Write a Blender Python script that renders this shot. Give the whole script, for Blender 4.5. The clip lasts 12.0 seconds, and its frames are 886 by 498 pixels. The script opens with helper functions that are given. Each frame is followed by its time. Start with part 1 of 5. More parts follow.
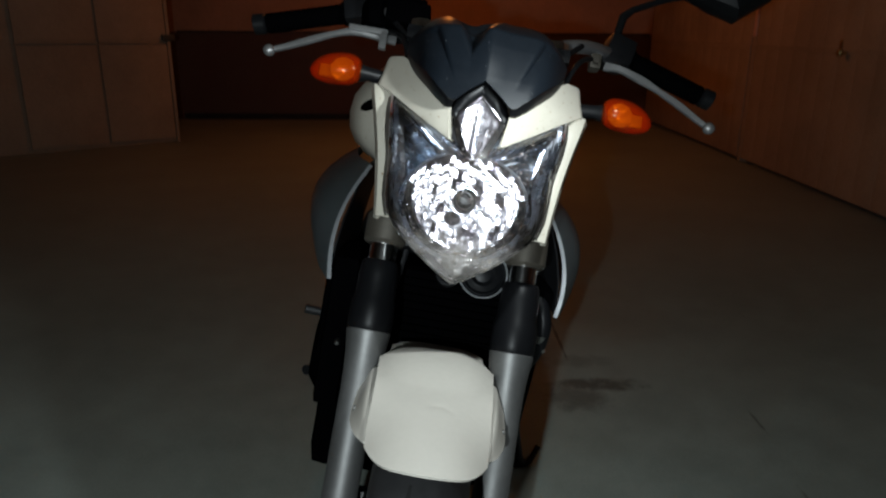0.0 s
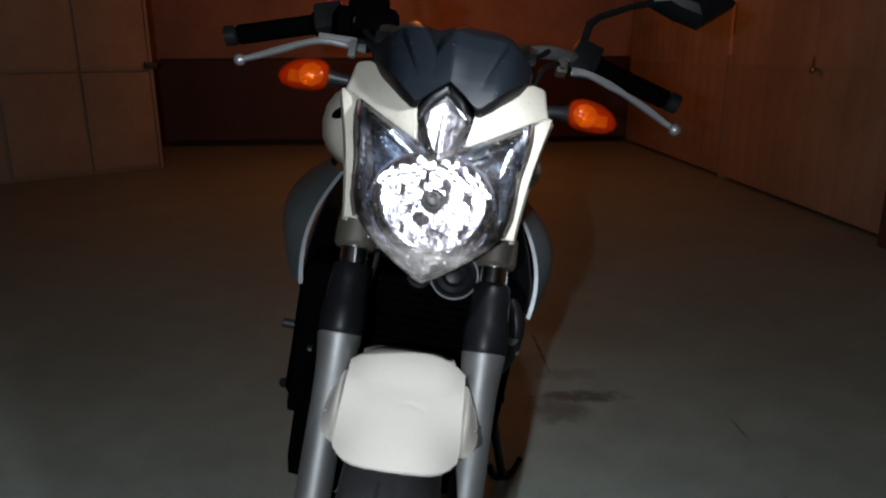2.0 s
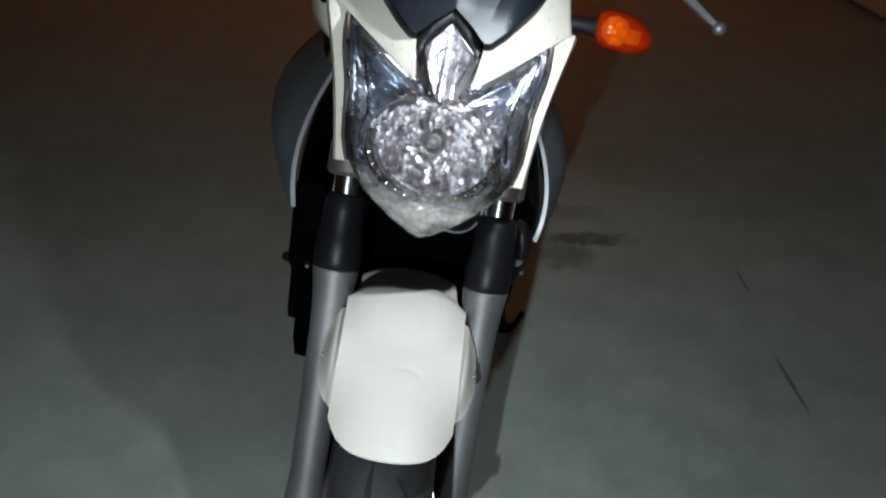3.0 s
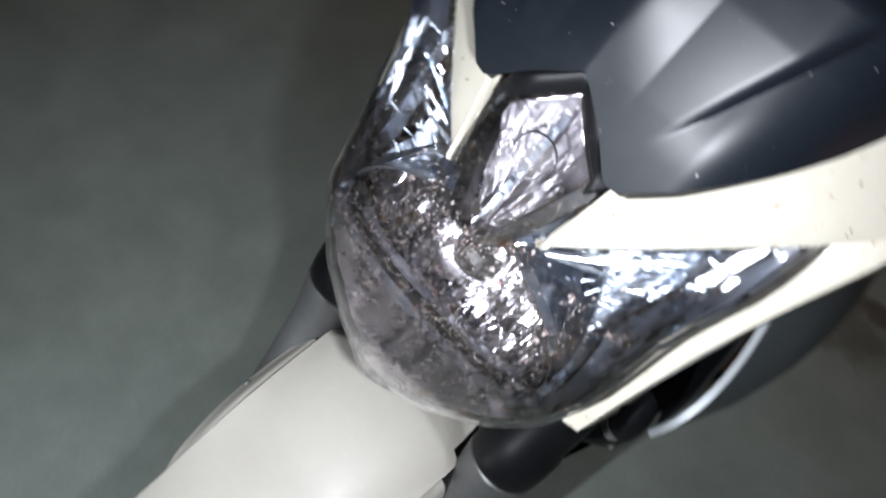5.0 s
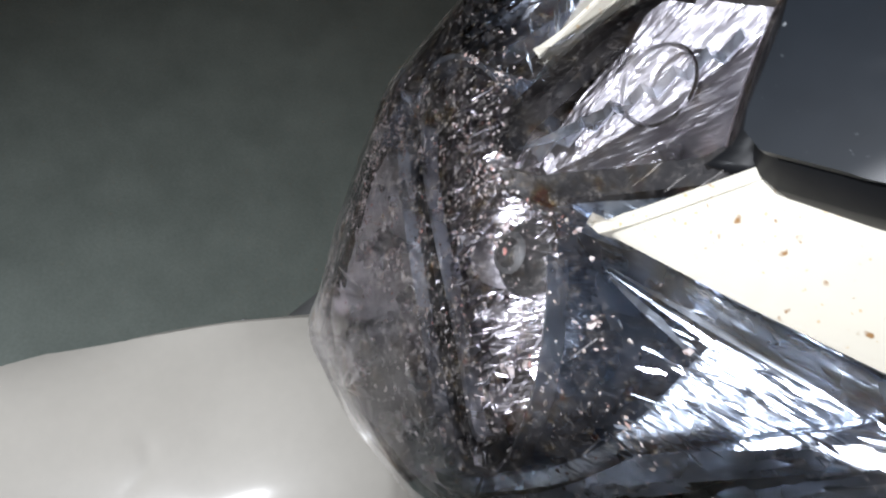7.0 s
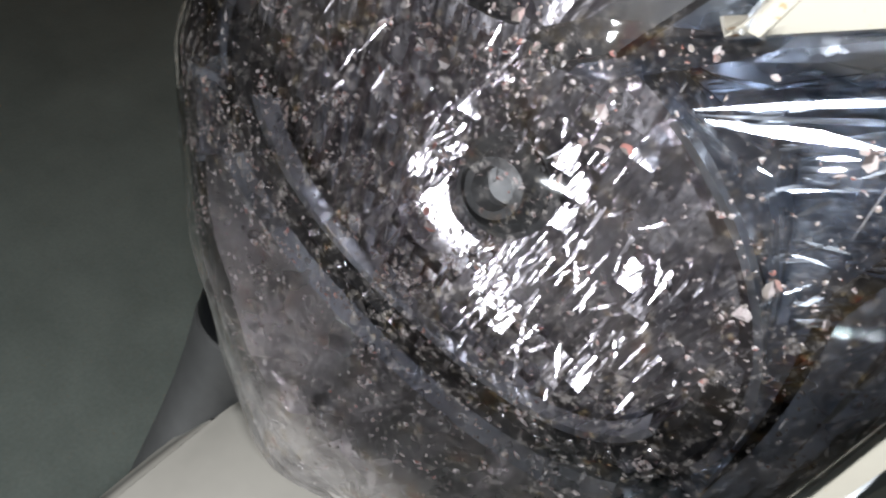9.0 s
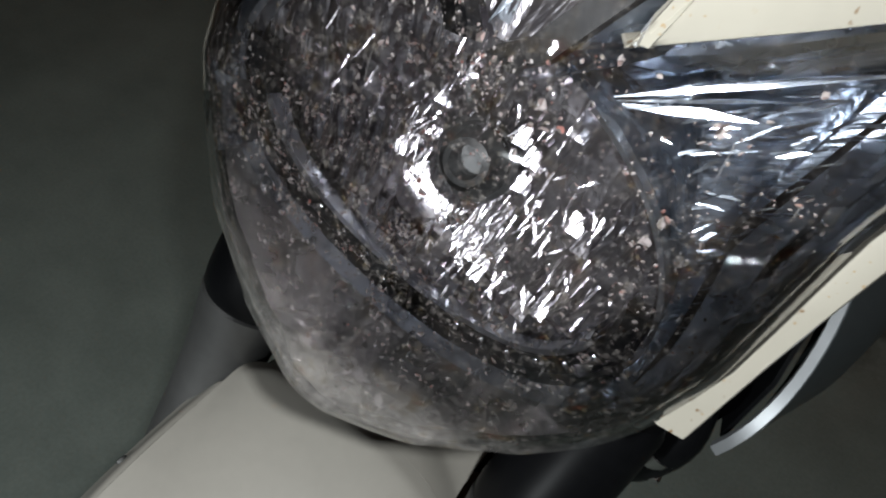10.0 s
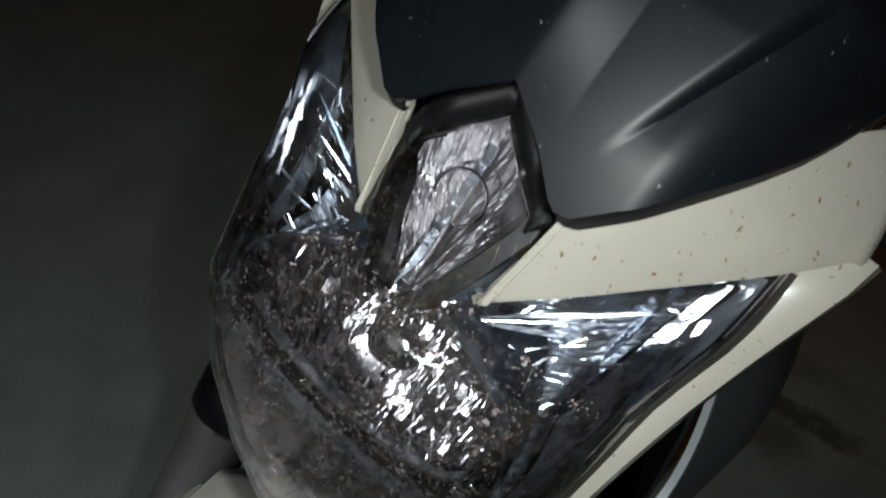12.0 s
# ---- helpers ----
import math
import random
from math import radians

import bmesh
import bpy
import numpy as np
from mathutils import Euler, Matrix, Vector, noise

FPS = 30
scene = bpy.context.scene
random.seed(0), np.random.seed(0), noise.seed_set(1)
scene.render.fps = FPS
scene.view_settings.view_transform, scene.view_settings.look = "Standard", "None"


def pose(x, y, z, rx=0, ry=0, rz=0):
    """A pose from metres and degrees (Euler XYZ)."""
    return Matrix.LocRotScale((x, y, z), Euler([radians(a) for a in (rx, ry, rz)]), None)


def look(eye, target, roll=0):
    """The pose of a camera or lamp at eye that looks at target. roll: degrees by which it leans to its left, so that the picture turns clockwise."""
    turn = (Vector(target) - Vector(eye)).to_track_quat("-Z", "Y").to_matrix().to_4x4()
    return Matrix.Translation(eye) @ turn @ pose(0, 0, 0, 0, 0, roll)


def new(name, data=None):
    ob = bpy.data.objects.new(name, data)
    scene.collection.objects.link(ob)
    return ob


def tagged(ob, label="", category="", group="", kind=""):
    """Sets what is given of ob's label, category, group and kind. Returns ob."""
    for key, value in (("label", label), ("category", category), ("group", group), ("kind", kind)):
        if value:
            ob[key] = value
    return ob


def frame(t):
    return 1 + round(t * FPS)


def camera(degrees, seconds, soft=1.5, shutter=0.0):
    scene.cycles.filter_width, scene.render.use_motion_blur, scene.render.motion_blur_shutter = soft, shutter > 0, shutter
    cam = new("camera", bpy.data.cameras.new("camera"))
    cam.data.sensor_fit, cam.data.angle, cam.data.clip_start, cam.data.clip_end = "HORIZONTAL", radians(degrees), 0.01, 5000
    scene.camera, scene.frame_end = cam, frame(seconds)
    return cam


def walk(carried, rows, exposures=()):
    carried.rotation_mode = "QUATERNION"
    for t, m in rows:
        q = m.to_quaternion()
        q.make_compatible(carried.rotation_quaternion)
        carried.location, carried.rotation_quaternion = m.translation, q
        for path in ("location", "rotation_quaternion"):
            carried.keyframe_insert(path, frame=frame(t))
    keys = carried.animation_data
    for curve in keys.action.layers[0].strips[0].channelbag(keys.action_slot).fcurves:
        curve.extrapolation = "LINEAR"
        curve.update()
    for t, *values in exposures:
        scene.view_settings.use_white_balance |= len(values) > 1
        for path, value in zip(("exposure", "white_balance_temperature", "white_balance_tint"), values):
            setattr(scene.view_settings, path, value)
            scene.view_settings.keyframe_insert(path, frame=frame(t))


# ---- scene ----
cam = camera(65.0, 12.0, soft=2.1, shutter=0.4)
walk(cam, [
    (0, pose(-0.036, -0.837, 1.060, 72.41, -0.41, -1.51)),
    (0.5, pose(-0.041, -0.880, 0.989, 80.24, -0.81, -1.05)),
    (0.8, pose(-0.027, -0.908, 0.968, 83.23, -0.12, -1.34)),
    (1, pose(-0.025, -0.918, 0.943, 83.48, 1.84, -2.82)),
    (1.5, pose(-0.008, -0.905, 0.913, 79.16, 1.37, -3.75)),
    (2, pose(-0.011, -0.851, 1.028, 74.50, 0.33, -2.76)),
    (2.5, pose(-0.013, -0.793, 1.169, 65.22, -0.78, -2.31)),
    (4.3, pose(0.110, -0.310, 1.234, 41.43, 0.73, 9.11)),
    (4.5, pose(0.1042, -0.2569, 1.1982, 41.26, -2.87, 15.32)),
    (5, pose(0.1306, -0.1545, 1.1805, 35.46, -6.19, 40.82)),
    (5.5, pose(0.2123, -0.0979, 1.1815, 35.65, -10.55, 76.43)),
    (6, pose(0.2409, -0.1013, 1.1736, 35.28, -7.31, 80.68)),
    (6.5, pose(0.1927, -0.0830, 1.0724, 38.23, -11.03, 75.17)),
    (7, pose(0.1615, -0.0628, 1.0480, 39.04, -12.87, 73.80)),
    (9, pose(0.0760, -0.0759, 0.9673, 43.67, -7.28, 35.43)),
    (9.5, pose(0.0821, -0.0850, 0.9798, 43.49, -8.60, 32.25)),
    (10, pose(0.0896, -0.1122, 0.9985, 42.29, -7.28, 31.65)),
    (10.5, pose(0.1002, -0.1369, 1.0332, 42.79, -8.12, 30.61)),
    (11, pose(0.0977, -0.1465, 1.0468, 44.70, -9.01, 31.43)),
    (11.5, pose(0.1184, -0.1444, 1.0803, 46.64, -8.92, 30.86)),
    (12, pose(0.1198, -0.1462, 1.1087, 48.56, -9.50, 31.10)),
], exposures=[
    (0.0, 0.06, 6300, 5), (0.5, 0.30, 6200, 10), (2.0, 0.42, 6150, 11), (2.7, 0.55, 6050, 6), (4.3, 0.62, 6250, 13), (5.0, 0.47, 6300, 14),
    (5.5, 0.08, 6350, 15), (7.0, 0.0, 6350, 15), (9.0, -0.06, 6550, 13), (9.5, -0.26, 6600, 13), (10.5, -0.82, 6600, 7), (12.0, -1.10, 6550, 6)])

# ---- light ----
world = bpy.data.worlds.new("garage_dark")
scene.world = world
world.use_nodes = True
world.node_tree.nodes["Background"].inputs[0].default_value = (0.0, 0.0, 0.0, 1)
world.node_tree.nodes["Background"].inputs[1].default_value = 0.0


def lamp(name, kind, place, power, colour, radius):
    data = bpy.data.lights.new(name, kind)
    data.energy, data.color, data.shadow_soft_size = power, colour, radius
    ob = new(name, data)
    ob.location = place
    return ob


# the torch, fixed behind the camera, and the bare ceiling bulb behind the motorcycle
torch = lamp("torch_standin_light", "SPOT", (-0.190, -1.100, 1.050), 46.0, (0.93, 1.0, 1.03), 0.010)
torch.data.spot_size, torch.data.spot_blend = radians(165), 0.8
torch.matrix_world = look((-0.190, -1.100, 1.050), (0.02, 0.0, 0.80))
# second torch lamp added to brighten the close views; both stay lit throughout
torch_copy = lamp("torch_standin_light", "SPOT", (0.165, -0.135, 1.125), 8.6, (0.95, 1.0, 1.02), 0.010)
torch_copy.data.spot_size, torch_copy.data.spot_blend = radians(140), 1.0
torch_copy.matrix_world = look((0.165, -0.135, 1.125), (0.0, 0.02, 0.86))
bulb_light = lamp("bulb_light", "POINT", (0.16, 5.2, 2.19), 18.0, (1.0, 0.29, 0.055), 0.030)

# ---- the motorcycle's axes: FRONT is the steered fork, BODY the upright frame ----
BASE = Vector((-0.10, -0.13, 0.0))
FRONT = pose(-0.0758, -0.0890, 0.2970, -26.00, 8.72, -3.97)
BODY = FRONT @ Matrix.Translation((0, 0.03, 0)) @ pose(0, 0, 0, 0, 0, 5.5) @ Matrix.Translation((0, -0.03, 0)) @ pose(0, 0, 0, 26.0) @ Matrix.Translation((0, 0, -0.297))


# ---- materials ----
def nodes_of(name):
    m = bpy.data.materials.new(name)
    m.use_nodes = True
    nt = m.node_tree
    return m, nt, nt.nodes["Principled BSDF"]


def noise_node(nt, scale, detail=4.0, rough=0.6, vec=None):
    n = nt.nodes.new("ShaderNodeTexNoise")
    n.inputs["Scale"].default_value, n.inputs["Detail"].default_value, n.inputs["Roughness"].default_value = scale, detail, rough
    if vec is not None:
        nt.links.new(vec, n.inputs["Vector"])
    return n.outputs["Fac"]


def ramp(nt, fac, stops):
    r = nt.nodes.new("ShaderNodeValToRGB")
    while len(r.color_ramp.elements) < len(stops):
        r.color_ramp.elements.new(0.5)
    for e, (p, c) in zip(r.color_ramp.elements, stops):
        e.position, e.color = p, (*c, 1) if len(c) == 3 else c
    nt.links.new(fac, r.inputs[0])
    return r.outputs[0]


def mix(nt, fac, a, b, mode="MIX"):
    n = nt.nodes.new("ShaderNodeMix")
    n.data_type, n.blend_type = "RGBA", mode
    for s, v in ((n.inputs[0], fac), (n.inputs[6], a), (n.inputs[7], b)):
        if isinstance(v, (int, float)):
            s.default_value = v
        elif isinstance(v, tuple):
            s.default_value = (*v, 1)
        else:
            nt.links.new(v, s)
    return n.outputs[2]


def coords(nt):
    return nt.nodes.new("ShaderNodeTexCoord").outputs["Object"]


def bump(nt, bsdf, height, strength, distance):
    b = nt.nodes.new("ShaderNodeBump")
    b.inputs["Strength"].default_value, b.inputs["Distance"].default_value = strength, distance
    nt.links.new(height, b.inputs["Height"])
    nt.links.new(b.outputs[0], bsdf.inputs["Normal"])


def specks(nt, vec, scale, size, seed=0.0):
    """Sparse round marks of uneven outline: 1 inside a mark."""
    wob = nt.nodes.new("ShaderNodeVectorMath")
    wob.operation = "ADD"
    jit = nt.nodes.new("ShaderNodeTexNoise")
    jit.inputs["Scale"].default_value = scale * 1.6
    nt.links.new(vec, jit.inputs["Vector"])
    sc = nt.nodes.new("ShaderNodeVectorMath")
    sc.operation = "SCALE"
    sc.inputs["Scale"].default_value = 0.9 / scale
    nt.links.new(jit.outputs["Color"], sc.inputs[0])
    nt.links.new(vec, wob.inputs[0])
    nt.links.new(sc.outputs[0], wob.inputs[1])
    off = nt.nodes.new("ShaderNodeVectorMath")
    off.operation = "ADD"
    off.inputs[1].default_value = (seed, seed * 0.7, seed * 1.3)
    nt.links.new(wob.outputs[0], off.inputs[0])
    v = nt.nodes.new("ShaderNodeTexVoronoi")
    v.inputs["Scale"].default_value = scale
    nt.links.new(off.outputs[0], v.inputs["Vector"])
    pick = nt.nodes.new("ShaderNodeSeparateColor")
    nt.links.new(v.outputs["Color"], pick.inputs[0])
    lim = nt.nodes.new("ShaderNodeMath")
    lim.operation = "MULTIPLY"
    lim.inputs[1].default_value = size
    nt.links.new(pick.outputs[0], lim.inputs[0])
    sub = nt.nodes.new("ShaderNodeMath")
    sub.operation = "SUBTRACT"
    nt.links.new(lim.outputs[0], sub.inputs[0])
    nt.links.new(v.outputs["Distance"], sub.inputs[1])
    mul = nt.nodes.new("ShaderNodeMath")
    mul.operation, mul.use_clamp = "MULTIPLY_ADD", True
    mul.inputs[1].default_value, mul.inputs[2].default_value = 9.0, -1.2
    nt.links.new(sub.outputs[0], mul.inputs[0])
    return mul.outputs[0]


def surface(name, colour, rough, metal=0.0, coat=0.0, coarse=6.0, fine=120.0, vary=0.25, relief=0.1, depth=0.001, dirt=None, dirt_scale=90.0, dirt_size=0.34, dirt2=None, spec=0.5, coat_rough=0.08):
    """A paint, plastic, metal or rubber: colour varied at two scales, fine relief, uneven gloss, stuck dirt."""
    m, nt, p = nodes_of(name)
    vec = coords(nt)
    a, b = noise_node(nt, coarse, 5, 0.6, vec), noise_node(nt, fine, 3, 0.6, vec)
    dark = tuple(c * (1 - vary) for c in colour)
    light = tuple(min(1, c * (1 + vary * 0.6)) for c in colour)
    col = mix(nt, 0.35, ramp(nt, a, [(0.3, dark), (0.7, light)]), ramp(nt, b, [(0.3, dark), (0.7, light)]))
    if dirt:
        col = mix(nt, specks(nt, vec, dirt_scale, dirt_size), col, dirt)
    if dirt2:
        col = mix(nt, specks(nt, vec, dirt_scale * 2.3, dirt_size, 3.0), col, dirt2)
    nt.links.new(col, p.inputs["Base Color"])
    nt.links.new(ramp(nt, a, [(0.25, (rough * 0.8,) * 3), (0.75, (min(1, rough * 1.25),) * 3)]), p.inputs["Roughness"])
    p.inputs["Metallic"].default_value = metal
    p.inputs["Coat Weight"].default_value = coat
    p.inputs["Coat Roughness"].default_value = coat_rough
    p.inputs["Specular IOR Level"].default_value = spec
    bump(nt, p, b, relief, depth)
    return m


WHITE = surface("white_pearl_paint", (0.45, 0.422, 0.357), 0.34, coat=0.5, vary=0.06, relief=0.02, dirt=(0.20, 0.11, 0.045), dirt_scale=185, dirt_size=0.40, dirt2=(0.40, 0.29, 0.17))
FENDER_WHITE = surface("fender_white_paint", (0.51, 0.482, 0.430), 0.45, coat=0.22, coat_rough=0.16, vary=0.07, relief=0.02, dirt=(0.34, 0.30, 0.24), dirt_scale=34, dirt_size=0.24)
BLACK = surface("black_plastic", (0.005, 0.0053, 0.0062), 0.42, spec=0.2, vary=0.35, relief=0.15, depth=0.0004)
SCREEN = surface("screen_dark_plastic", (0.0040, 0.0058, 0.0084), 0.38, spec=0.22, vary=0.25, relief=0.05, depth=0.0003, dirt=(0.19, 0.20, 0.21), dirt_scale=165, dirt_size=0.29, dirt2=(0.04, 0.045, 0.05))
RUBBER = surface("tyre_rubber", (0.021, 0.021, 0.022), 0.5, vary=0.35, coarse=25, relief=0.4, depth=0.0006)
SLEEVE = surface("sleeve_black", (0.005, 0.0052, 0.006), 0.40, spec=0.12, vary=0.3, relief=0.08, depth=0.0003)
GROOVE_SHADE = surface("groove_shade_rubber", (0.003, 0.003, 0.003), 0.9, vary=0.3)
ALLOY = surface("fork_alloy", (0.14, 0.14, 0.138), 0.5, metal=0.7, vary=0.2, relief=0.12, depth=0.0004, dirt=(0.12, 0.11, 0.1), dirt_scale=60, dirt_size=0.22)
LEVER = surface("lever_alloy", (0.27, 0.27, 0.27), 0.42, metal=0.7, vary=0.2, relief=0.08)
BAR = surface("bar_alloy", (0.36, 0.36, 0.37), 0.30, metal=0.9, vary=0.15, relief=0.04)
CHROME_TUBE = surface("polished_tube", (0.7, 0.7, 0.7), 0.12, metal=1.0, vary=0.08, relief=0.02)
SEAL = surface("soiled_rubber", (0.055, 0.049, 0.041), 0.6, vary=0.35, coarse=40, relief=0.2)
BRONZE = surface("clamp_metal", (0.07, 0.062, 0.05), 0.5, metal=0.5, vary=0.25, relief=0.15)
GREY = surface("scoop_grey_paint", (0.055, 0.066, 0.070), 0.40, metal=0.3, coat=0.3, vary=0.15, relief=0.03, dirt=(0.2, 0.19, 0.17), dirt_scale=45, dirt_size=0.15)
SILVER = surface("silver_trim", (0.46, 0.48, 0.50), 0.36, metal=0.6, vary=0.1, relief=0.03)
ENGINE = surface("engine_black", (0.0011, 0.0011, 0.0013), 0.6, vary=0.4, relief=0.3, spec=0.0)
STEEL = surface("disc_steel", (0.45, 0.44, 0.43), 0.28, metal=1.0, vary=0.15)
SEAT = surface("seat_vinyl", (0.02, 0.02, 0.02), 0.65, vary=0.3, relief=0.3)
MIRROR = surface("mirror_glass", (0.85, 0.87, 0.88), 0.02, metal=1.0, vary=0.02, relief=0.0)
LID = surface("reservoir_white", (0.66, 0.67, 0.62), 0.45, vary=0.08)
RED = surface("red_plastic", (0.22, 0.012, 0.02), 0.4, vary=0.1)


def chrome_material():
    m, nt, p = nodes_of("reflector_chrome")
    vec = coords(nt)
    p.inputs["Metallic"].default_value = 1.0
    a = noise_node(nt, 45, 3, 0.6, vec)
    col = ramp(nt, a, [(0.3, (0.62, 0.62, 0.66)), (0.7, (0.86, 0.85, 0.87))])
    nt.links.new(col, p.inputs["Base Color"])
    nt.links.new(ramp(nt, a, [(0.2, (0.05,) * 3), (0.8, (0.16,) * 3)]), p.inputs["Roughness"])
    bump(nt, p, noise_node(nt, 160, 2, 0.5, vec), 0.25, 0.0012)
    return m


def lens_material(name, soiled):
    """Thin clear polycarbonate: see-through with a gloss, stuck insects, dust film and scratches."""
    m, nt, p = nodes_of(name)
    vec = fork_coords(nt)
    nt.nodes.remove(p)
    clear = nt.nodes.new("ShaderNodeBsdfTransparent")
    clear.inputs[0].default_value = (0.97, 0.97, 0.98, 1)
    gloss = nt.nodes.new("ShaderNodeBsdfGlossy")
    gloss.inputs["Roughness"].default_value = 0.03
    b = nt.nodes.new("ShaderNodeBump")
    b.inputs["Strength"].default_value, b.inputs["Distance"].default_value = 0.12, 0.001
    nt.links.new(noise_node(nt, 60, 3, 0.6, vec), b.inputs["Height"])
    nt.links.new(b.outputs[0], gloss.inputs["Normal"])
    fres = nt.nodes.new("ShaderNodeFresnel")
    fres.inputs[0].default_value = 1.5
    pane = nt.nodes.new("ShaderNodeMixShader")
    nt.links.new(fres.outputs[0], pane.inputs[0])
    nt.links.new(clear.outputs[0], pane.inputs[1])
    nt.links.new(gloss.outputs[0], pane.inputs[2])
    film = nt.nodes.new("ShaderNodeBsdfDiffuse")
    hue = noise_node(nt, 130, 3, 0.6, vec)
    col = ramp(nt, hue, [(0.30, (0.20, 0.155, 0.14)), (0.42, (0.46, 0.41, 0.39)), (0.54, (0.70, 0.64, 0.60)), (0.62, (0.52, 0.40, 0.22)), (0.70, (0.42, 0.12, 0.06))])
    fine = ramp(nt, noise_node(nt, 330, 8, 0.78, vec), [(0.55, (0,) * 3), (0.64, (0.9,) * 3)])
    small = specks(nt, vec, 420, soiled, 5.0)
    big = specks(nt, vec, 120, soiled * 0.62, 9.0)
    patch = ramp(nt, noise_node(nt, 24, 5, 0.7, vec), [(0.38, (0.05,) * 3), (0.62, (1,) * 3)])
    sep = nt.nodes.new("ShaderNodeSeparateXYZ")
    nt.links.new(vec, sep.inputs[0])
    low = nt.nodes.new("ShaderNodeMapRange")
    low.inputs["From Min"].default_value, low.inputs["From Max"].default_value = 0.66, 0.54
    low.inputs["To Min"].default_value, low.inputs["To Max"].default_value = 0.35, 1.0
    nt.links.new(sep.outputs[2], low.inputs["Value"])
    clump = ramp(nt, noise_node(nt, 210, 7, 0.72, vec), [(0.585, (0,) * 3), (0.67, (0.6,) * 3)])
    add = mix(nt, 1.0, mix(nt, 1.0, fine, small, "ADD"), mix(nt, 1.0, big, clump, "ADD"), "ADD")
    mask = mix(nt, 1.0, mix(nt, 1.0, mix(nt, 1.0, add, patch, "MULTIPLY"), low.outputs[0], "MULTIPLY"), (0.55, 0.55, 0.55), "MULTIPLY")
    lines = ramp(nt, drawn(nt, vec, -80.0, 9.0, 850.0), [(0.70, (0,) * 3), (0.73, (0.5,) * 3)])
    mask = mix(nt, 1.0, mask, lines, "ADD")
    veil = ramp(nt, noise_node(nt, 34, 6, 0.75, vec), [(0.42, (0.0,) * 3), (0.80, (0.06,) * 3)])
    mask = mix(nt, 1.0, mask, veil, "ADD")
    # dried road film on the chin of the lens, painted paler to brighten it
    chin = nt.nodes.new("ShaderNodeMapRange")
    chin.inputs["From Min"].default_value, chin.inputs["From Max"].default_value = 0.512, 0.486
    chin.inputs["To Min"].default_value, chin.inputs["To Max"].default_value = 0.0, 1.0
    nt.links.new(sep.outputs[2], chin.inputs["Value"])
    haze = ramp(nt, noise_node(nt, 55, 7, 0.72, vec), [(0.36, (0.08,) * 3), (0.68, (0.62,) * 3)])
    mask = mix(nt, 1.0, mask, mix(nt, 1.0, haze, chin.outputs[0], "MULTIPLY"), "ADD")
    col = mix(nt, chin.outputs[0], mix(nt, lines, col, (0.62, 0.62, 0.64)), mix(nt, 0.5, col, (0.74, 0.71, 0.68)))
    nt.links.new(col, film.inputs[0])
    lim = nt.nodes.new("ShaderNodeMath")
    lim.operation, lim.use_clamp = "MULTIPLY", True
    lim.inputs[1].default_value = 0.55
    nt.links.new(mask, lim.inputs[0])
    sh = nt.nodes.new("ShaderNodeMixShader")
    nt.links.new(lim.outputs[0], sh.inputs[0])
    nt.links.new(pane.outputs[0], sh.inputs[1])
    nt.links.new(film.outputs[0], sh.inputs[2])
    nt.links.new(sh.outputs[0], nt.nodes["Material Output"].inputs[0])
    return m


def amber_material():
    """Dyed clear plastic: the reflector inside shows through."""
    m, nt, p = nodes_of("amber_lens")
    vec = coords(nt)
    p.inputs["Base Color"].default_value = (0.55, 0.05, 0.002, 1)
    p.inputs["Roughness"].default_value = 0.18
    p.inputs["Coat Weight"].default_value = 0.6
    bump(nt, p, noise_node(nt, 220, 2, 0.5, vec), 0.1, 0.0008)
    clear = nt.nodes.new("ShaderNodeBsdfTransparent")
    clear.inputs[0].default_value = (1.0, 0.62, 0.20, 1)
    sh = nt.nodes.new("ShaderNodeMixShader")
    sh.inputs[0].default_value = 0.13
    nt.links.new(clear.outputs[0], sh.inputs[1])
    nt.links.new(p.outputs[0], sh.inputs[2])
    nt.links.new(sh.outputs[0], nt.nodes["Material Output"].inputs[0])
    return m


CHROME = chrome_material()


def frosted_material():
    """The pale glass envelope of the small bulb."""
    m, nt, p = nodes_of("frosted_bulb_glass")
    p.inputs["Base Color"].default_value = (0.52, 0.50, 0.51, 1)
    p.inputs["Roughness"].default_value = 0.12
    clear = nt.nodes.new("ShaderNodeBsdfTransparent")
    sh = nt.nodes.new("ShaderNodeMixShader")
    nt.links.new(ramp(nt, noise_node(nt, 220, 3, 0.6, coords(nt)), [(0.3, (0.06,) * 3), (0.7, (0.25,) * 3)]), sh.inputs[0])
    nt.links.new(clear.outputs[0], sh.inputs[1])
    nt.links.new(p.outputs[0], sh.inputs[2])
    nt.links.new(sh.outputs[0], nt.nodes["Material Output"].inputs[0])
    return m


FROST = frosted_material()


def fork_coords(nt, mirrored=False):
    """Coordinates along the fork's own axes; mirrored: the same on both sides."""
    mp = nt.nodes.new("ShaderNodeMapping")
    mp.vector_type = "TEXTURE"
    mp.inputs["Location"].default_value = FRONT.translation - BASE
    mp.inputs["Rotation"].default_value = FRONT.to_euler()
    nt.links.new(coords(nt), mp.inputs["Vector"])
    if not mirrored:
        return mp.outputs[0]
    sep, com, ab = nt.nodes.new("ShaderNodeSeparateXYZ"), nt.nodes.new("ShaderNodeCombineXYZ"), nt.nodes.new("ShaderNodeMath")
    ab.operation = "ABSOLUTE"
    nt.links.new(mp.outputs[0], sep.inputs[0])
    nt.links.new(sep.outputs[0], ab.inputs[0])
    nt.links.new(ab.outputs[0], com.inputs[0])
    nt.links.new(sep.outputs[1], com.inputs[1])
    nt.links.new(sep.outputs[2], com.inputs[2])
    return com.outputs[0]


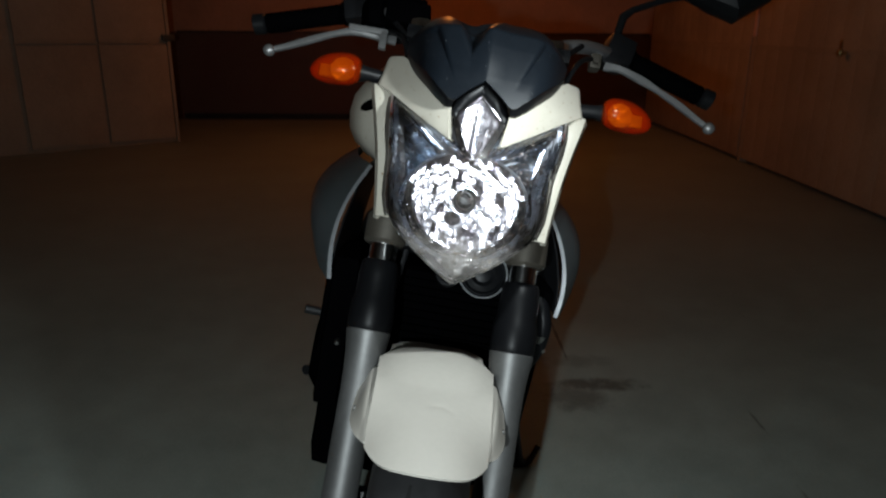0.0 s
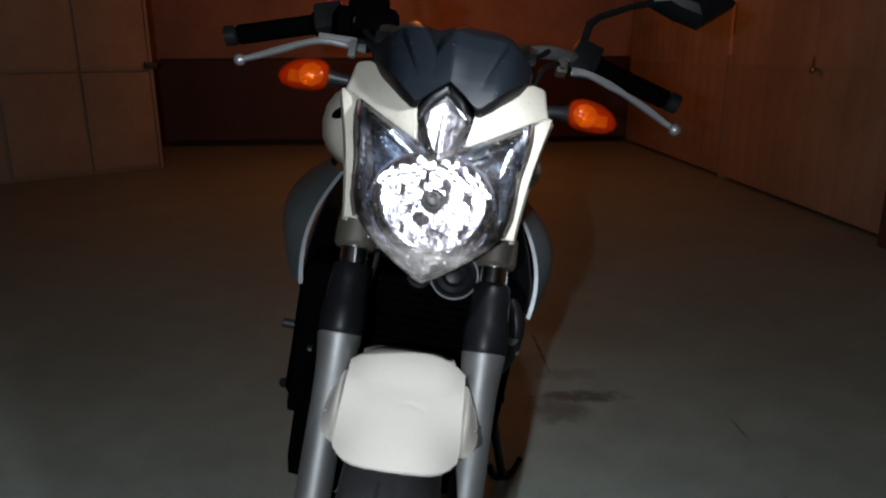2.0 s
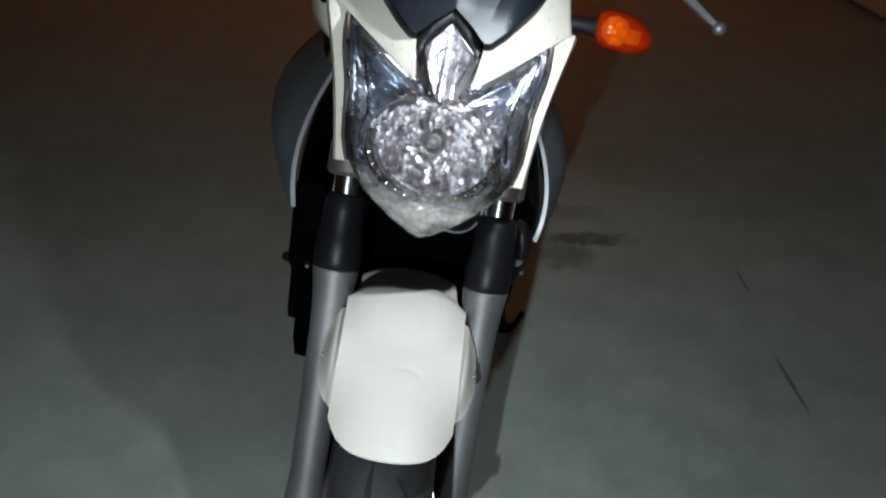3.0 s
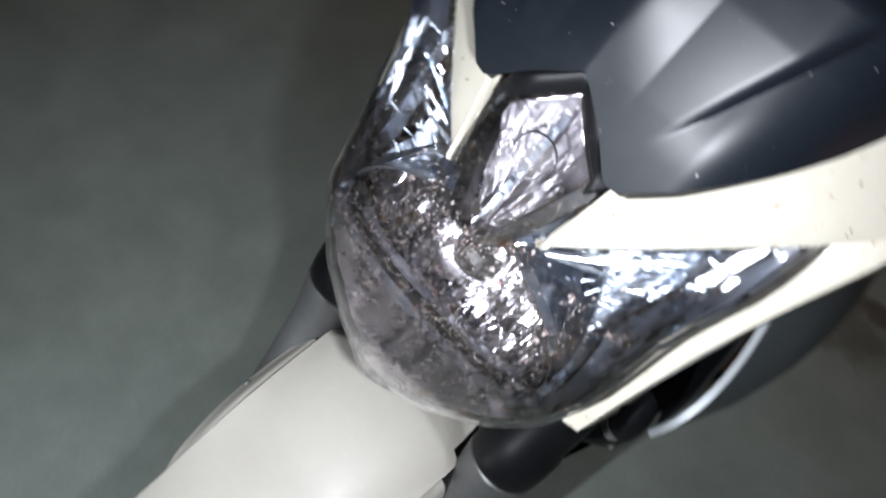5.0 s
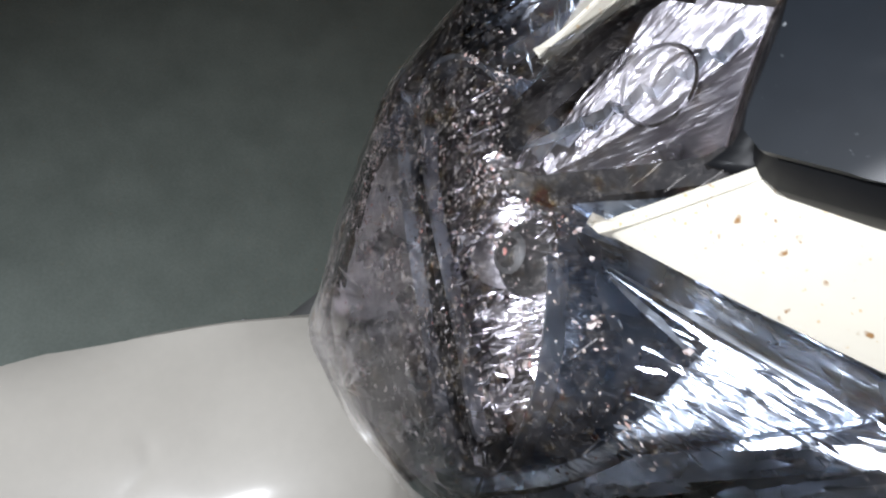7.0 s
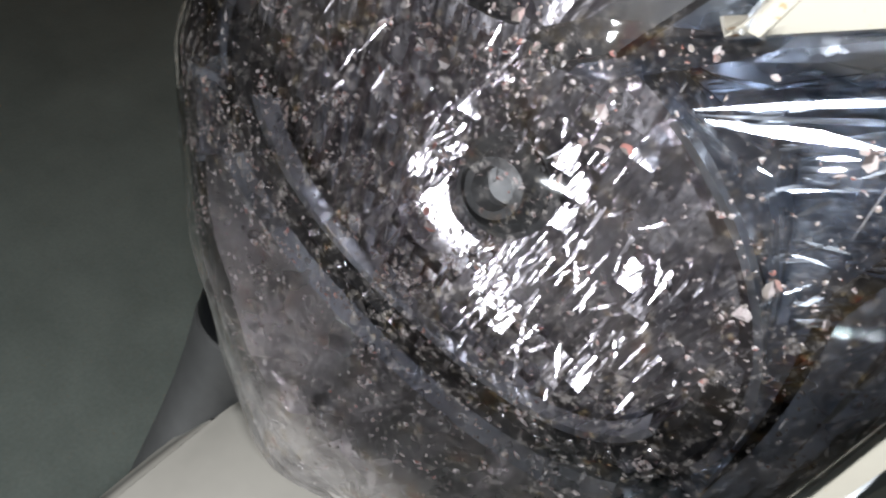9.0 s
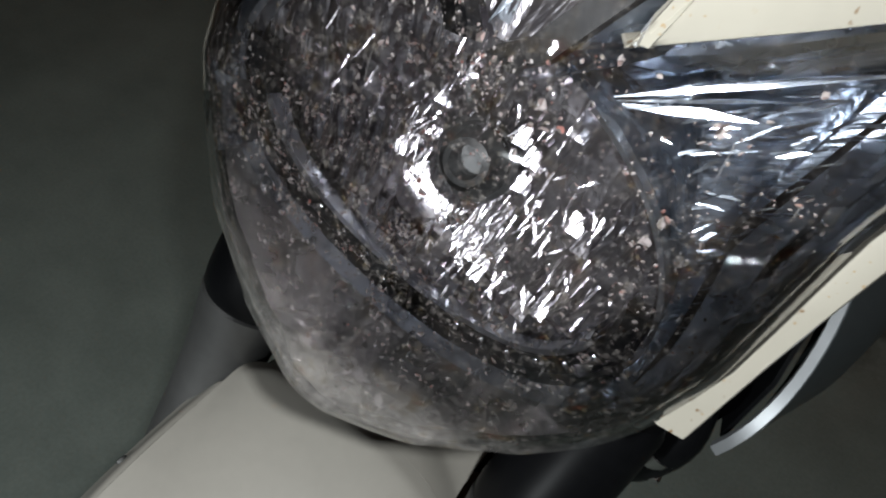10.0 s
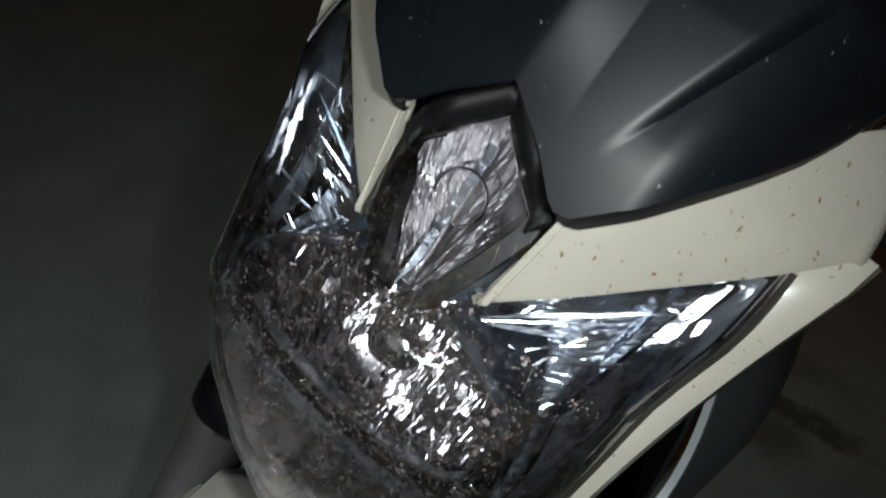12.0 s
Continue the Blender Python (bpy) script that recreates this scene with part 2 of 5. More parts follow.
def drawn(nt, vec, angle, along, across):
    """Noise drawn out along a direction in the lamp's face, angle in degrees from sideways."""
    turn, scale = nt.nodes.new("ShaderNodeMapping"), nt.nodes.new("ShaderNodeMapping")
    turn.inputs["Rotation"].default_value = (0.0, radians(angle), 0.0)
    scale.inputs["Scale"].default_value = (along, (along + across) * 0.3, across)
    nt.links.new(vec, turn.inputs["Vector"])
    nt.links.new(turn.outputs[0], scale.inputs["Vector"])
    return noise_node(nt, 1.0, 3, 0.6, scale.outputs[0])


def streaky_chrome(name, colour, rough, angle, along, across, strength, depth):
    """Vacuum-plated plastic with drawn-out ripples that break up what it mirrors."""
    m, nt, p = nodes_of(name)
    vec = fork_coords(nt, True)
    p.inputs["Metallic"].default_value = 1.0
    p.inputs["Coat Weight"].default_value, p.inputs["Coat Roughness"].default_value = 1.0, 0.10
    a = noise_node(nt, 50, 3, 0.6, vec)
    nt.links.new(ramp(nt, a, [(0.3, tuple(c * 0.8 for c in colour)), (0.7, colour)]), p.inputs["Base Color"])
    nt.links.new(ramp(nt, a, [(0.3, (rough * 0.7,) * 3), (0.7, (rough * 1.3,) * 3)]), p.inputs["Roughness"])
    bump(nt, p, drawn(nt, vec, angle, along, across), strength, depth)
    return m


CHEEK = streaky_chrome("cheek_chrome", (0.50, 0.57, 0.67), 0.27, 38.0, 22.0, 170.0, 0.85, 0.0022)
BLADE = streaky_chrome("blade_chrome", (0.74, 0.82, 0.92), 0.20, 38.0, 9.0, 160.0, 0.5, 0.0014)
BAND = streaky_chrome("band_chrome", (0.80, 0.85, 0.93), 0.30, 62.0, 12.0, 200.0, 0.45, 0.0014)
BOWL = streaky_chrome("bowl_chrome", (0.60, 0.54, 0.58), 0.20, 90.0, 40.0, 160.0, 0.5, 0.0015)
CELL = streaky_chrome("cell_chrome", (0.88, 0.84, 0.88), 0.23, 80.0, 40.0, 260.0, 0.7, 0.0014)
POCKET = streaky_chrome("pocket_chrome", (0.40, 0.38, 0.40), 0.36, 75.0, 50.0, 190.0, 1.0, 0.0026)
CHIN = streaky_chrome("cloudy_chrome", (0.66, 0.63, 0.60), 0.30, 20.0, 40.0, 110.0, 0.8, 0.0026)
LENS = lens_material("headlight_lens", 0.40)
LENS_TOP = lens_material("position_lens", 0.25)
AMBER = amber_material()


def wall_material(name, upper, lower, height):
    m, nt, p = nodes_of(name)
    vec = coords(nt)
    sep = nt.nodes.new("ShaderNodeSeparateXYZ")
    nt.links.new(vec, sep.inputs[0])
    wob = nt.nodes.new("ShaderNodeMath")
    wob.operation = "MULTIPLY_ADD"
    wob.inputs[1].default_value = 0.012
    nt.links.new(noise_node(nt, 9, 2, 0.5, vec), wob.inputs[0])
    nt.links.new(sep.outputs[2], wob.inputs[2])
    low = nt.nodes.new("ShaderNodeMath")
    low.operation = "LESS_THAN"
    low.inputs[1].default_value = height + 0.006
    nt.links.new(wob.outputs[0], low.inputs[0])
    a, b = noise_node(nt, 1.6, 6, 0.65, vec), noise_node(nt, 45, 4, 0.6, vec)
    col = mix(nt, low.outputs[0], upper, lower)
    col = mix(nt, ramp(nt, a, [(0.35, (0.35,) * 3), (0.65, (0.0,) * 3)]), col, (0.10, 0.07, 0.05))
    col = mix(nt, 0.35, col, ramp(nt, b, [(0.3, (0.6,) * 3), (0.7, (1.0,) * 3)]), "MULTIPLY")
    nt.links.new(col, p.inputs["Base Color"])
    p.inputs["Roughness"].default_value = 0.72
    bump(nt, p, b, 0.35, 0.004)
    return m


WALL = wall_material("two_tone_wall_paint", (0.51, 0.255, 0.16), (0.085, 0.034, 0.027), 1.0)
DOOR_PAINT = wall_material("cream_door_paint", (0.44, 0.30, 0.205), (0.39, 0.27, 0.185), 0.95)
CEILING = surface("ceiling_plaster", (0.52, 0.42, 0.34), 0.9, coarse=1.2, fine=30, vary=0.25, relief=0.4, depth=0.005)
TRIM = surface("peach_trim_paint", (0.66, 0.37, 0.28), 0.6, coarse=3, fine=60, vary=0.2, relief=0.2)
NEAR_BLACK = surface("near_black_matt", (0.012, 0.012, 0.014), 0.8, vary=0.3)
BRASS = surface("worn_brass", (0.45, 0.32, 0.15), 0.35, metal=0.9, vary=0.2)


def floor_material():
    m, nt, p = nodes_of("garage_concrete")
    vec = coords(nt)
    a, b, c = noise_node(nt, 0.9, 6, 0.62, vec), noise_node(nt, 7, 6, 0.7, vec), noise_node(nt, 160, 3, 0.6, vec)
    col = mix(nt, 0.5, ramp(nt, a, [(0.3, (0.158, 0.186, 0.166)), (0.7, (0.290, 0.333, 0.298))]), ramp(nt, b, [(0.25, (0.160, 0.186, 0.166)), (0.75, (0.302, 0.343, 0.306))]))
    col = mix(nt, 0.3, col, ramp(nt, c, [(0.3, (0.6,) * 3), (0.75, (1.1,) * 3)]), "MULTIPLY")
    # oil stains that the floor carries beside the stand
    sep = nt.nodes.new("ShaderNodeSeparateXYZ")
    nt.links.new(vec, sep.inputs[0])
    total = None
    for sx, sy, rx, ry, k in ((0.50, 1.10, 0.17, 0.05, 0.75), (0.42, 1.02, 0.12, 0.10, 0.55), (0.36, 1.35, 0.10, 0.16, 0.3), (0.47, 1.26, 0.16, 0.05, 0.3), (0.445, 1.45, 0.0075, 0.24, 0.85), (0.876, 0.47, 0.0065, 0.12, 0.7), (0.912, 0.88, 0.0065, 0.07, 0.6)):
        parts = []
        for axis, centre, r in ((0, sx, rx), (1, sy, ry)):
            s = nt.nodes.new("ShaderNodeMath")
            s.operation = "SUBTRACT"
            s.inputs[1].default_value = centre
            nt.links.new(sep.outputs[axis], s.inputs[0])
            d = nt.nodes.new("ShaderNodeMath")
            d.operation = "DIVIDE"
            d.inputs[1].default_value = r
            nt.links.new(s.outputs[0], d.inputs[0])
            q = nt.nodes.new("ShaderNodeMath")
            q.operation = "POWER"
            q.inputs[1].default_value = 2
            nt.links.new(d.outputs[0], q.inputs[0])
            parts.append(q.outputs[0])
        s = nt.nodes.new("ShaderNodeMath")
        s.operation = "ADD"
        nt.links.new(parts[0], s.inputs[0])
        nt.links.new(parts[1], s.inputs[1])
        w = nt.nodes.new("ShaderNodeMath")
        w.operation = "MULTIPLY_ADD"
        w.inputs[1].default_value, w.inputs[2].default_value = 2.4, -1.2
        nt.links.new(noise_node(nt, 22, 5, 0.7, vec), w.inputs[0])
        s2 = nt.nodes.new("ShaderNodeMath")
        s2.operation = "ADD"
        nt.links.new(s.outputs[0], s2.inputs[0])
        nt.links.new(w.outputs[0], s2.inputs[1])
        f = ramp(nt, s2.outputs[0], [(0.1, (k,) * 3), (0.95, (0,) * 3)])
        total = f if total is None else mix(nt, 1.0, total, f, "LIGHTEN")
    col = mix(nt, total, col, (0.035, 0.03, 0.026))
    nt.links.new(col, p.inputs["Base Color"])
    nt.links.new(ramp(nt, b, [(0.2, (0.47,) * 3), (0.8, (0.70,) * 3)]), p.inputs["Roughness"])
    bump(nt, p, c, 0.25, 0.002)
    return m


FLOOR = floor_material()


# ---- mesh helpers ----
def mesh_object(name, verts, faces, material, xf=None, sharp=32.0, origin=Vector((0, 0, 0))):
    me = bpy.data.meshes.new(name)
    me.from_pydata([tuple((xf @ Vector(v) if xf else Vector(v)) - origin) for v in verts], [], faces)
    bm = bmesh.new()
    bm.from_mesh(me)
    bmesh.ops.remove_doubles(bm, verts=bm.verts, dist=1e-6)
    bmesh.ops.recalc_face_normals(bm, faces=bm.faces)
    bm.to_mesh(me)
    bm.free()
    me.polygons.foreach_set("use_smooth", [True] * len(me.polygons))
    me.set_sharp_from_angle(angle=radians(sharp))
    me.materials.append(material)
    return new(name, me)


class Soup:
    """Vertices and faces of one part, gathered from simple shaped pieces."""

    def __init__(self):
        self.v, self.f = [], []

    def add(self, verts, faces):
        n = len(self.v)
        self.v += [tuple(p) for p in verts]
        self.f += [tuple(i + n for i in q) for q in faces]
        return self

    def sheet(self, rows, thick, closed=False, rims=True):
        """A curved plate from a grid of points, with a back layer and rims."""
        h, w = len(rows), len(rows[0])
        p = np.array([[tuple(c) for c in r] for r in rows], float)
        if closed:
            du = np.roll(p, -1, 1) - np.roll(p, 1, 1)
        else:
            du = np.gradient(p, axis=1)
        dv = np.gradient(p, axis=0)
        n = np.cross(du, dv)
        n /= np.maximum(np.linalg.norm(n, axis=2, keepdims=True), 1e-9)
        q = p + n * thick
        front, back = p.reshape(-1, 3), q.reshape(-1, 3)
        faces, m = [], h * w
        span = w if closed else w - 1
        for i in range(h - 1):
            for j in range(span):
                k = (j + 1) % w
                a, b, c, d = i * w + j, i * w + k, (i + 1) * w + k, (i + 1) * w + j
                faces += [(a, b, c, d), (d + m, c + m, b + m, a + m)]
        for j in range(span if rims else 0):
            k = (j + 1) % w
            faces += [(j, j + m, k + m, k), ((h - 1) * w + k, (h - 1) * w + k + m, (h - 1) * w + j + m, (h - 1) * w + j)]
        if not closed and rims:
            for i in range(h - 1):
                a, d = i * w, (i + 1) * w
                faces += [(a, d, d + m, a + m), (a + w - 1, a + w - 1 + m, d + w - 1 + m, d + w - 1)]
        return self.add(np.vstack([front, back]), faces)

    def patch(self, rows):
        h, w = len(rows), len(rows[0])
        return self.add([p for r in rows for p in r], [(i * w + j, i * w + j + 1, (i + 1) * w + j + 1, (i + 1) * w + j) for i in range(h - 1) for j in range(w - 1)])

    def tube(self, points, radii, sides=20, squash=1.0, caps=True):
        """A round bar along points; radii: one or a list."""
        pts = [Vector(p) for p in points]
        if isinstance(radii, (int, float)):
            radii = [radii] * len(pts)
        verts, faces, ref = [], [], None
        for i, p in enumerate(pts):
            d = (pts[min(i + 1, len(pts) - 1)] - pts[max(i - 1, 0)]).normalized()
            if ref is None:
                ref = d.orthogonal().normalized() if abs(d.x) > 0.9 else Vector((1, 0, 0)) - d * d.x
            ref = (ref - d * ref.dot(d)).normalized()
            side = d.cross(ref)
            for k in range(sides):
                a = 2 * math.pi * k / sides
                verts.append(p + (ref * math.cos(a) + side * math.sin(a) * squash) * radii[i])
        for i in range(len(pts) - 1):
            for k in range(sides):
                a, b = i * sides + k, i * sides + (k + 1) % sides
                faces.append((a, b, b + sides, a + sides))
        if caps:
            faces += [tuple(range(sides)), tuple(range((len(pts) - 1) * sides, len(pts) * sides))]
        return self.add(verts, faces)

    def revolve(self, profile, centre, axis="x", sides=64):
        """A closed or open profile of (along the axis, radius) turned round the axis."""
        verts, faces, n = [], [], len(profile)
        for k in range(sides):
            a = 2 * math.pi * k / sides
            for s, r in profile:
                if axis == "x":
                    verts.append((centre[0] + s, centre[1] + r * math.sin(a), centre[2] + r * math.cos(a)))
                elif axis == "y":
                    verts.append((centre[0] + r * math.sin(a), centre[1] + s, centre[2] + r * math.cos(a)))
                else:
                    verts.append((centre[0] + r * math.sin(a), centre[1] + r * math.cos(a), centre[2] + s))
        for k in range(sides):
            for i in range(n - 1):
                a, b = k * n + i, ((k + 1) % sides) * n + i
                faces.append((a, b, b + 1, a + 1))
        return self.add(verts, faces)

    def block(self, lo, hi, bevel=0.0, xf=None):
        bm = bmesh.new()
        bmesh.ops.create_cube(bm, size=1)
        for v in bm.verts:
            v.co = Vector([(l + h) / 2 + c * (h - l) for l, h, c in zip(lo, hi, v.co)])
        if bevel:
            bmesh.ops.bevel(bm, geom=bm.edges[:], offset=bevel, segments=2, affect="EDGES", profile=0.7)
        if xf:
            bmesh.ops.transform(bm, matrix=xf, verts=bm.verts)
        bm.verts.ensure_lookup_table()
        self.add([v.co for v in bm.verts], [tuple(v.index for v in f.verts) for f in bm.faces])
        bm.free()
        return self

    def prism(self, outline, front, back):
        """A plate of (x, w) outline, from depth function front(x, w) to back(x, w)."""
        n = len(outline)
        v = [(a, front(a, b), b) for a, b in outline] + [(a, back(a, b), b) for a, b in outline]
        return self.add(v, [tuple(range(n)), tuple(range(2 * n - 1, n - 1, -1))] + [(i, (i + 1) % n, (i + 1) % n + n, i + n) for i in range(n)])


PLACE = Matrix.Identity(4)

bike = tagged(new("motorcycle"), "white and dark grey naked motorcycle leaning on its side stand", "motorcycle")
bike.location = BASE
bike.empty_display_size = 0.2


def part(name, soup, material, parent=bike, label="", xf=FRONT, sharp=32.0):
    ob = mesh_object(name, soup.v, soup.f, material, xf, sharp, BASE)
    ob.parent = parent
    return tagged(ob, label)


def curve(table, t):
    """Piecewise smooth value at t of a table of (t, value)."""
    for (a, p), (b, q) in zip(table, table[1:]):
        if t <= b:
            s = max(0.0, min(1.0, (t - a) / (b - a)))
            return p + (q - p) * s
    return table[-1][1]


def ease(t):
    t = max(0.0, min(1.0, t))
    return t * t * (3 - 2 * t)


def spline(points, steps=6):
    """Points along a smooth line through the given ones."""
    fine = []
    for i in range(len(points) - 1):
        p0, p1, p2, p3 = (Vector(points[max(0, min(len(points) - 1, i + d))]) for d in (-1, 0, 1, 2))
        for k in range(steps):
            t = k / steps
            fine.append(0.5 * ((2 * p1) + (p2 - p0) * t + (2 * p0 - 5 * p1 + 4 * p2 - p3) * t * t + (3 * p1 - p0 - 3 * p2 + p3) * t ** 3))
    return fine + [Vector(points[-1])]


# ---- the garage ----
RIGHT_X, LEFT_X, BACK_Y, NEAR_Y, CEIL_Z = 2.66, -4.4, 7.7, -4.5, 2.36


def slab(name, lo, hi, material, label, category="", bevel=0.0):
    s = Soup().block(lo, hi, bevel)
    ob = mesh_object(name, s.v, s.f, material)
    return tagged(ob, label, category, kind="structure")


slab("floor", (LEFT_X - 0.2, NEAR_Y - 0.2, -0.12), (RIGHT_X + 0.2, BACK_Y + 0.2, 0.0), FLOOR, "grey concrete garage floor with oil stains", "floor")
slab("ceiling", (LEFT_X - 0.2, NEAR_Y - 0.2, CEIL_Z), (RIGHT_X + 0.2, BACK_Y + 0.2, CEIL_Z + 0.15), CEILING, "rough plastered low garage ceiling", "ceiling")
slab("wall_north", (LEFT_X, BACK_Y, 0.0), (RIGHT_X, BACK_Y + 0.18, CEIL_Z), WALL, "peach wall with a dark maroon lower band", "wall")
slab("wall_south", (LEFT_X, NEAR_Y - 0.18, 0.0), (RIGHT_X, NEAR_Y, CEIL_Z), WALL, "peach wall with a dark maroon lower band", "wall")
slab("wall_west", (LEFT_X - 0.18, NEAR_Y, 0.0), (LEFT_X, BACK_Y, CEIL_Z), WALL, "peach wall with a dark maroon lower band", "wall")
slab("wall_east", (RIGHT_X + 0.05, NEAR_Y, 0.0), (RIGHT_X + 0.2, BACK_Y, CEIL_Z), WALL, "wall behind the row of storage doors", "wall")


# ---- motorcycle: wheel, fork and fender ----
AXLE = (0.0, -0.02, 0.0)
WHEEL = (0.0, -0.005, 0.007)


def tyre_profile(radius, half):
    out = []
    for k in range(25):
        a = math.pi * (k / 24 - 0.5) * 1.12
        out.append((half * math.sin(a), radius - 0.062 + 0.062 * math.cos(a)))
    return [(-half * 0.72, radius - 0.088)] + out + [(half * 0.72, radius - 0.088)]


def wheel(centre, radius, half, xf, front):
    hub = part("front_wheel" if front else "rear_wheel", Soup().revolve([(-half * 0.7, radius - 0.085), (-half * 0.66, radius - 0.1), (-half * 0.3, radius - 0.112), (half * 0.3, radius - 0.112), (half * 0.66, radius - 0.1), (half * 0.7, radius - 0.085)], centre), BLACK, bike, "black cast wheel rim", xf)
    part("tyre", Soup().revolve(tyre_profile(radius, half), centre, sides=96), RUBBER, hub, "worn black road tyre, any grooves laid on as dark strips", xf)
    for k in range(5):
        s = Soup()
        for side in (-0.22, 0.22):
            a, b = 2 * math.pi * k / 5 + side * 0.3, 2 * math.pi * k / 5 + side * 0.55
            s.tube([(centre[0], centre[1] + 0.04 * math.sin(a), centre[2] + 0.04 * math.cos(a)), (centre[0], centre[1] + (radius - 0.1) * math.sin(b), centre[2] + (radius - 0.1) * math.cos(b))], [0.016, 0.012], 10)
        part("spoke", s, BLACK, hub, "", xf)
    part("hub", Soup().revolve([(-0.055, 0.0), (-0.055, 0.032), (-0.03, 0.045), (0.03, 0.045), (0.055, 0.032), (0.055, 0.0)], centre, sides=32), BLACK, hub, "", xf)
    return hub


front_wheel = wheel(WHEEL, 0.302, 0.06, FRONT, True)


def tread_dark_strip(a0, a1, x0, x1, bend, width):
    """A curved strip laid on the tread; its dark colour paints a groove's shade."""
    rows = []
    for k in range(15):
        t = k / 14
        x, a = x0 + (x1 - x0) * t + bend * math.sin(math.pi * t), a0 + (a1 - a0) * t
        w = width * math.sin(math.pi * min(0.97, max(0.06, t))) ** 0.5
        row = []
        for s in (-1, -0.4, 0.4, 1):
            xx = x + s * w
            sa = math.asin(max(-1, min(1, xx / 0.06)))
            r = 0.302 - 0.062 + 0.062 * math.cos(sa) + 0.0006
            row.append((xx, WHEEL[1] - r * math.sin(a), WHEEL[2] + r * math.cos(a)))
        rows.append(row)
    return Soup().patch(rows)


for k in range(12):
    a = 2 * math.pi * k / 12 + 0.80
    part("tread_dark_strip", tread_dark_strip(a, a + 0.42, -0.012, 0.014, -0.012, 0.0040), GROOVE_SHADE, front_wheel)
    part("tread_dark_strip", tread_dark_strip(a + 0.06, a + 0.22, 0.016, 0.040, 0.004, 0.0028), GROOVE_SHADE, front_wheel)
    part("tread_dark_strip", tread_dark_strip(a + 0.24, a + 0.36, -0.044, -0.022, 0.004, 0.0028), GROOVE_SHADE, front_wheel)

for side in (-1, 1):
    disc = part("brake_disc", Soup().revolve([(-0.0025, 0.105), (-0.0025, 0.149), (0.0025, 0.149), (0.0025, 0.105), (-0.0025, 0.105)], (side * 0.068, WHEEL[1], WHEEL[2])), STEEL, front_wheel, "drilled steel brake disc")
    cal = Soup().block((side * 0.068 - 0.03, 0.035, 0.03), (side * 0.068 + 0.03, 0.085, 0.15), 0.012)
    part("brake_caliper", cal, BLACK, bike, "black brake caliper")

# fork legs: alloy slider, black sleeve, bright tube, clamp
for side in (-1, 1):
    x = side * 0.1035
    leg = part("fork_leg", Soup().tube([(x, -0.004, -0.035), (x, -0.004, -0.02), (x, 0, 0.02), (x, 0, 0.08), (x, 0, 0.29), (x, 0, 0.320), (x, 0, 0.345), (x, 0, 0.365), (x, 0, 0.376), (x, 0, 0.378)], [0.018, 0.028, 0.030, 0.0250, 0.0252, 0.0260, 0.0280, 0.0305, 0.0320, 0.0300], 32), ALLOY, bike, "scuffed grey alloy fork slider")
    part("sleeve", Soup().tube([(x, 0, 0.376), (x, 0, 0.380), (x, 0, 0.388), (x, 0, 0.400), (x, 0, 0.418), (x, 0, 0.424), (x, 0, 0.455), (x, 0, 0.472), (x, 0, 0.478)], [0.0300, 0.0318, 0.0325, 0.0325, 0.0316, 0.0295, 0.0282, 0.0272, 0.024], 32), SLEEVE, leg, "glossy black fork sleeve")
    part("stanchion", Soup().tube([(x, 0.004, 0.47), (x, 0.004, 0.80), (x, 0.004, 0.85)], 0.0205, 24), CHROME_TUBE, leg, "polished fork tube")
    part("clamp", Soup().tube([(x, 0.004, 0.503), (x, 0.004, 0.508), (x, 0.004, 0.545), (x, 0.004, 0.55)], [0.027, 0.031, 0.031, 0.027], 24), BRONZE, leg, "dull bronze clamp")
    part("axle_cap", Soup().tube([(side * 0.128, -0.02, 0), (side * 0.137, -0.02, 0)], [0.014, 0.012], 16), STEEL, leg)
part("lower_yoke", Soup().block((-0.10, 0.0, 0.505), (0.10, 0.07, 0.545), 0.012), BLACK, bike, "black lower fork yoke")
part("upper_yoke", Soup().block((-0.125, -0.02, 0.815), (0.125, 0.075, 0.838), 0.008), BLACK, bike, "black upper fork yoke")
part("front_axle", Soup().tube([(-0.13, -0.02, 0), (0.13, -0.02, 0)], 0.01, 16), STEEL, front_wheel)


def fender_point(x, a):
    """Point on the fender at sideways x and at the angle a (degrees ahead of the fork line)."""
    ax = abs(x)
    r = 0.3475 - 1.05 * ax * ax - 0.026 * math.sin(math.pi * max(0.0, a) / 54) - 0.022 * (ax / 0.07) ** 2.5 * ease((a - 12) / 26)
    fold = 16.5 * (1 - min(1.0, ax / 0.0795) ** 3.6)
    crest = -4.0 + 4.0 * (ax / 0.068) ** 2
    rise = fold - max(a, crest)
    r += 0.00090 * (rise + math.sqrt(rise * rise + 4.0)) / 2
    wide = max(0.0, 1 - (ax / 0.072) ** 2)
    r -= 0.0034 * math.exp(-((a - crest + 4.5) / 2.0) ** 2) * wide
    r += 0.019 * ease((crest - 4.5 - a) / 8.0)
    # a small crescent dent on the crown
    r -= 0.0007 * math.exp(-((a - 23.0 - (x - 0.008) ** 2 * 6000) / 0.9) ** 2) * max(0.0, 1 - ((x - 0.012) / 0.022) ** 2)
    t = radians(a)
    return (x, AXLE[1] - r * math.sin(t), r * math.cos(t))


def fender_edge(a):
    return curve([(-2, 0.0800), (2, 0.0790), (14, 0.0755), (28, 0.0715), (36, 0.0690), (46, 0.0665)], a)


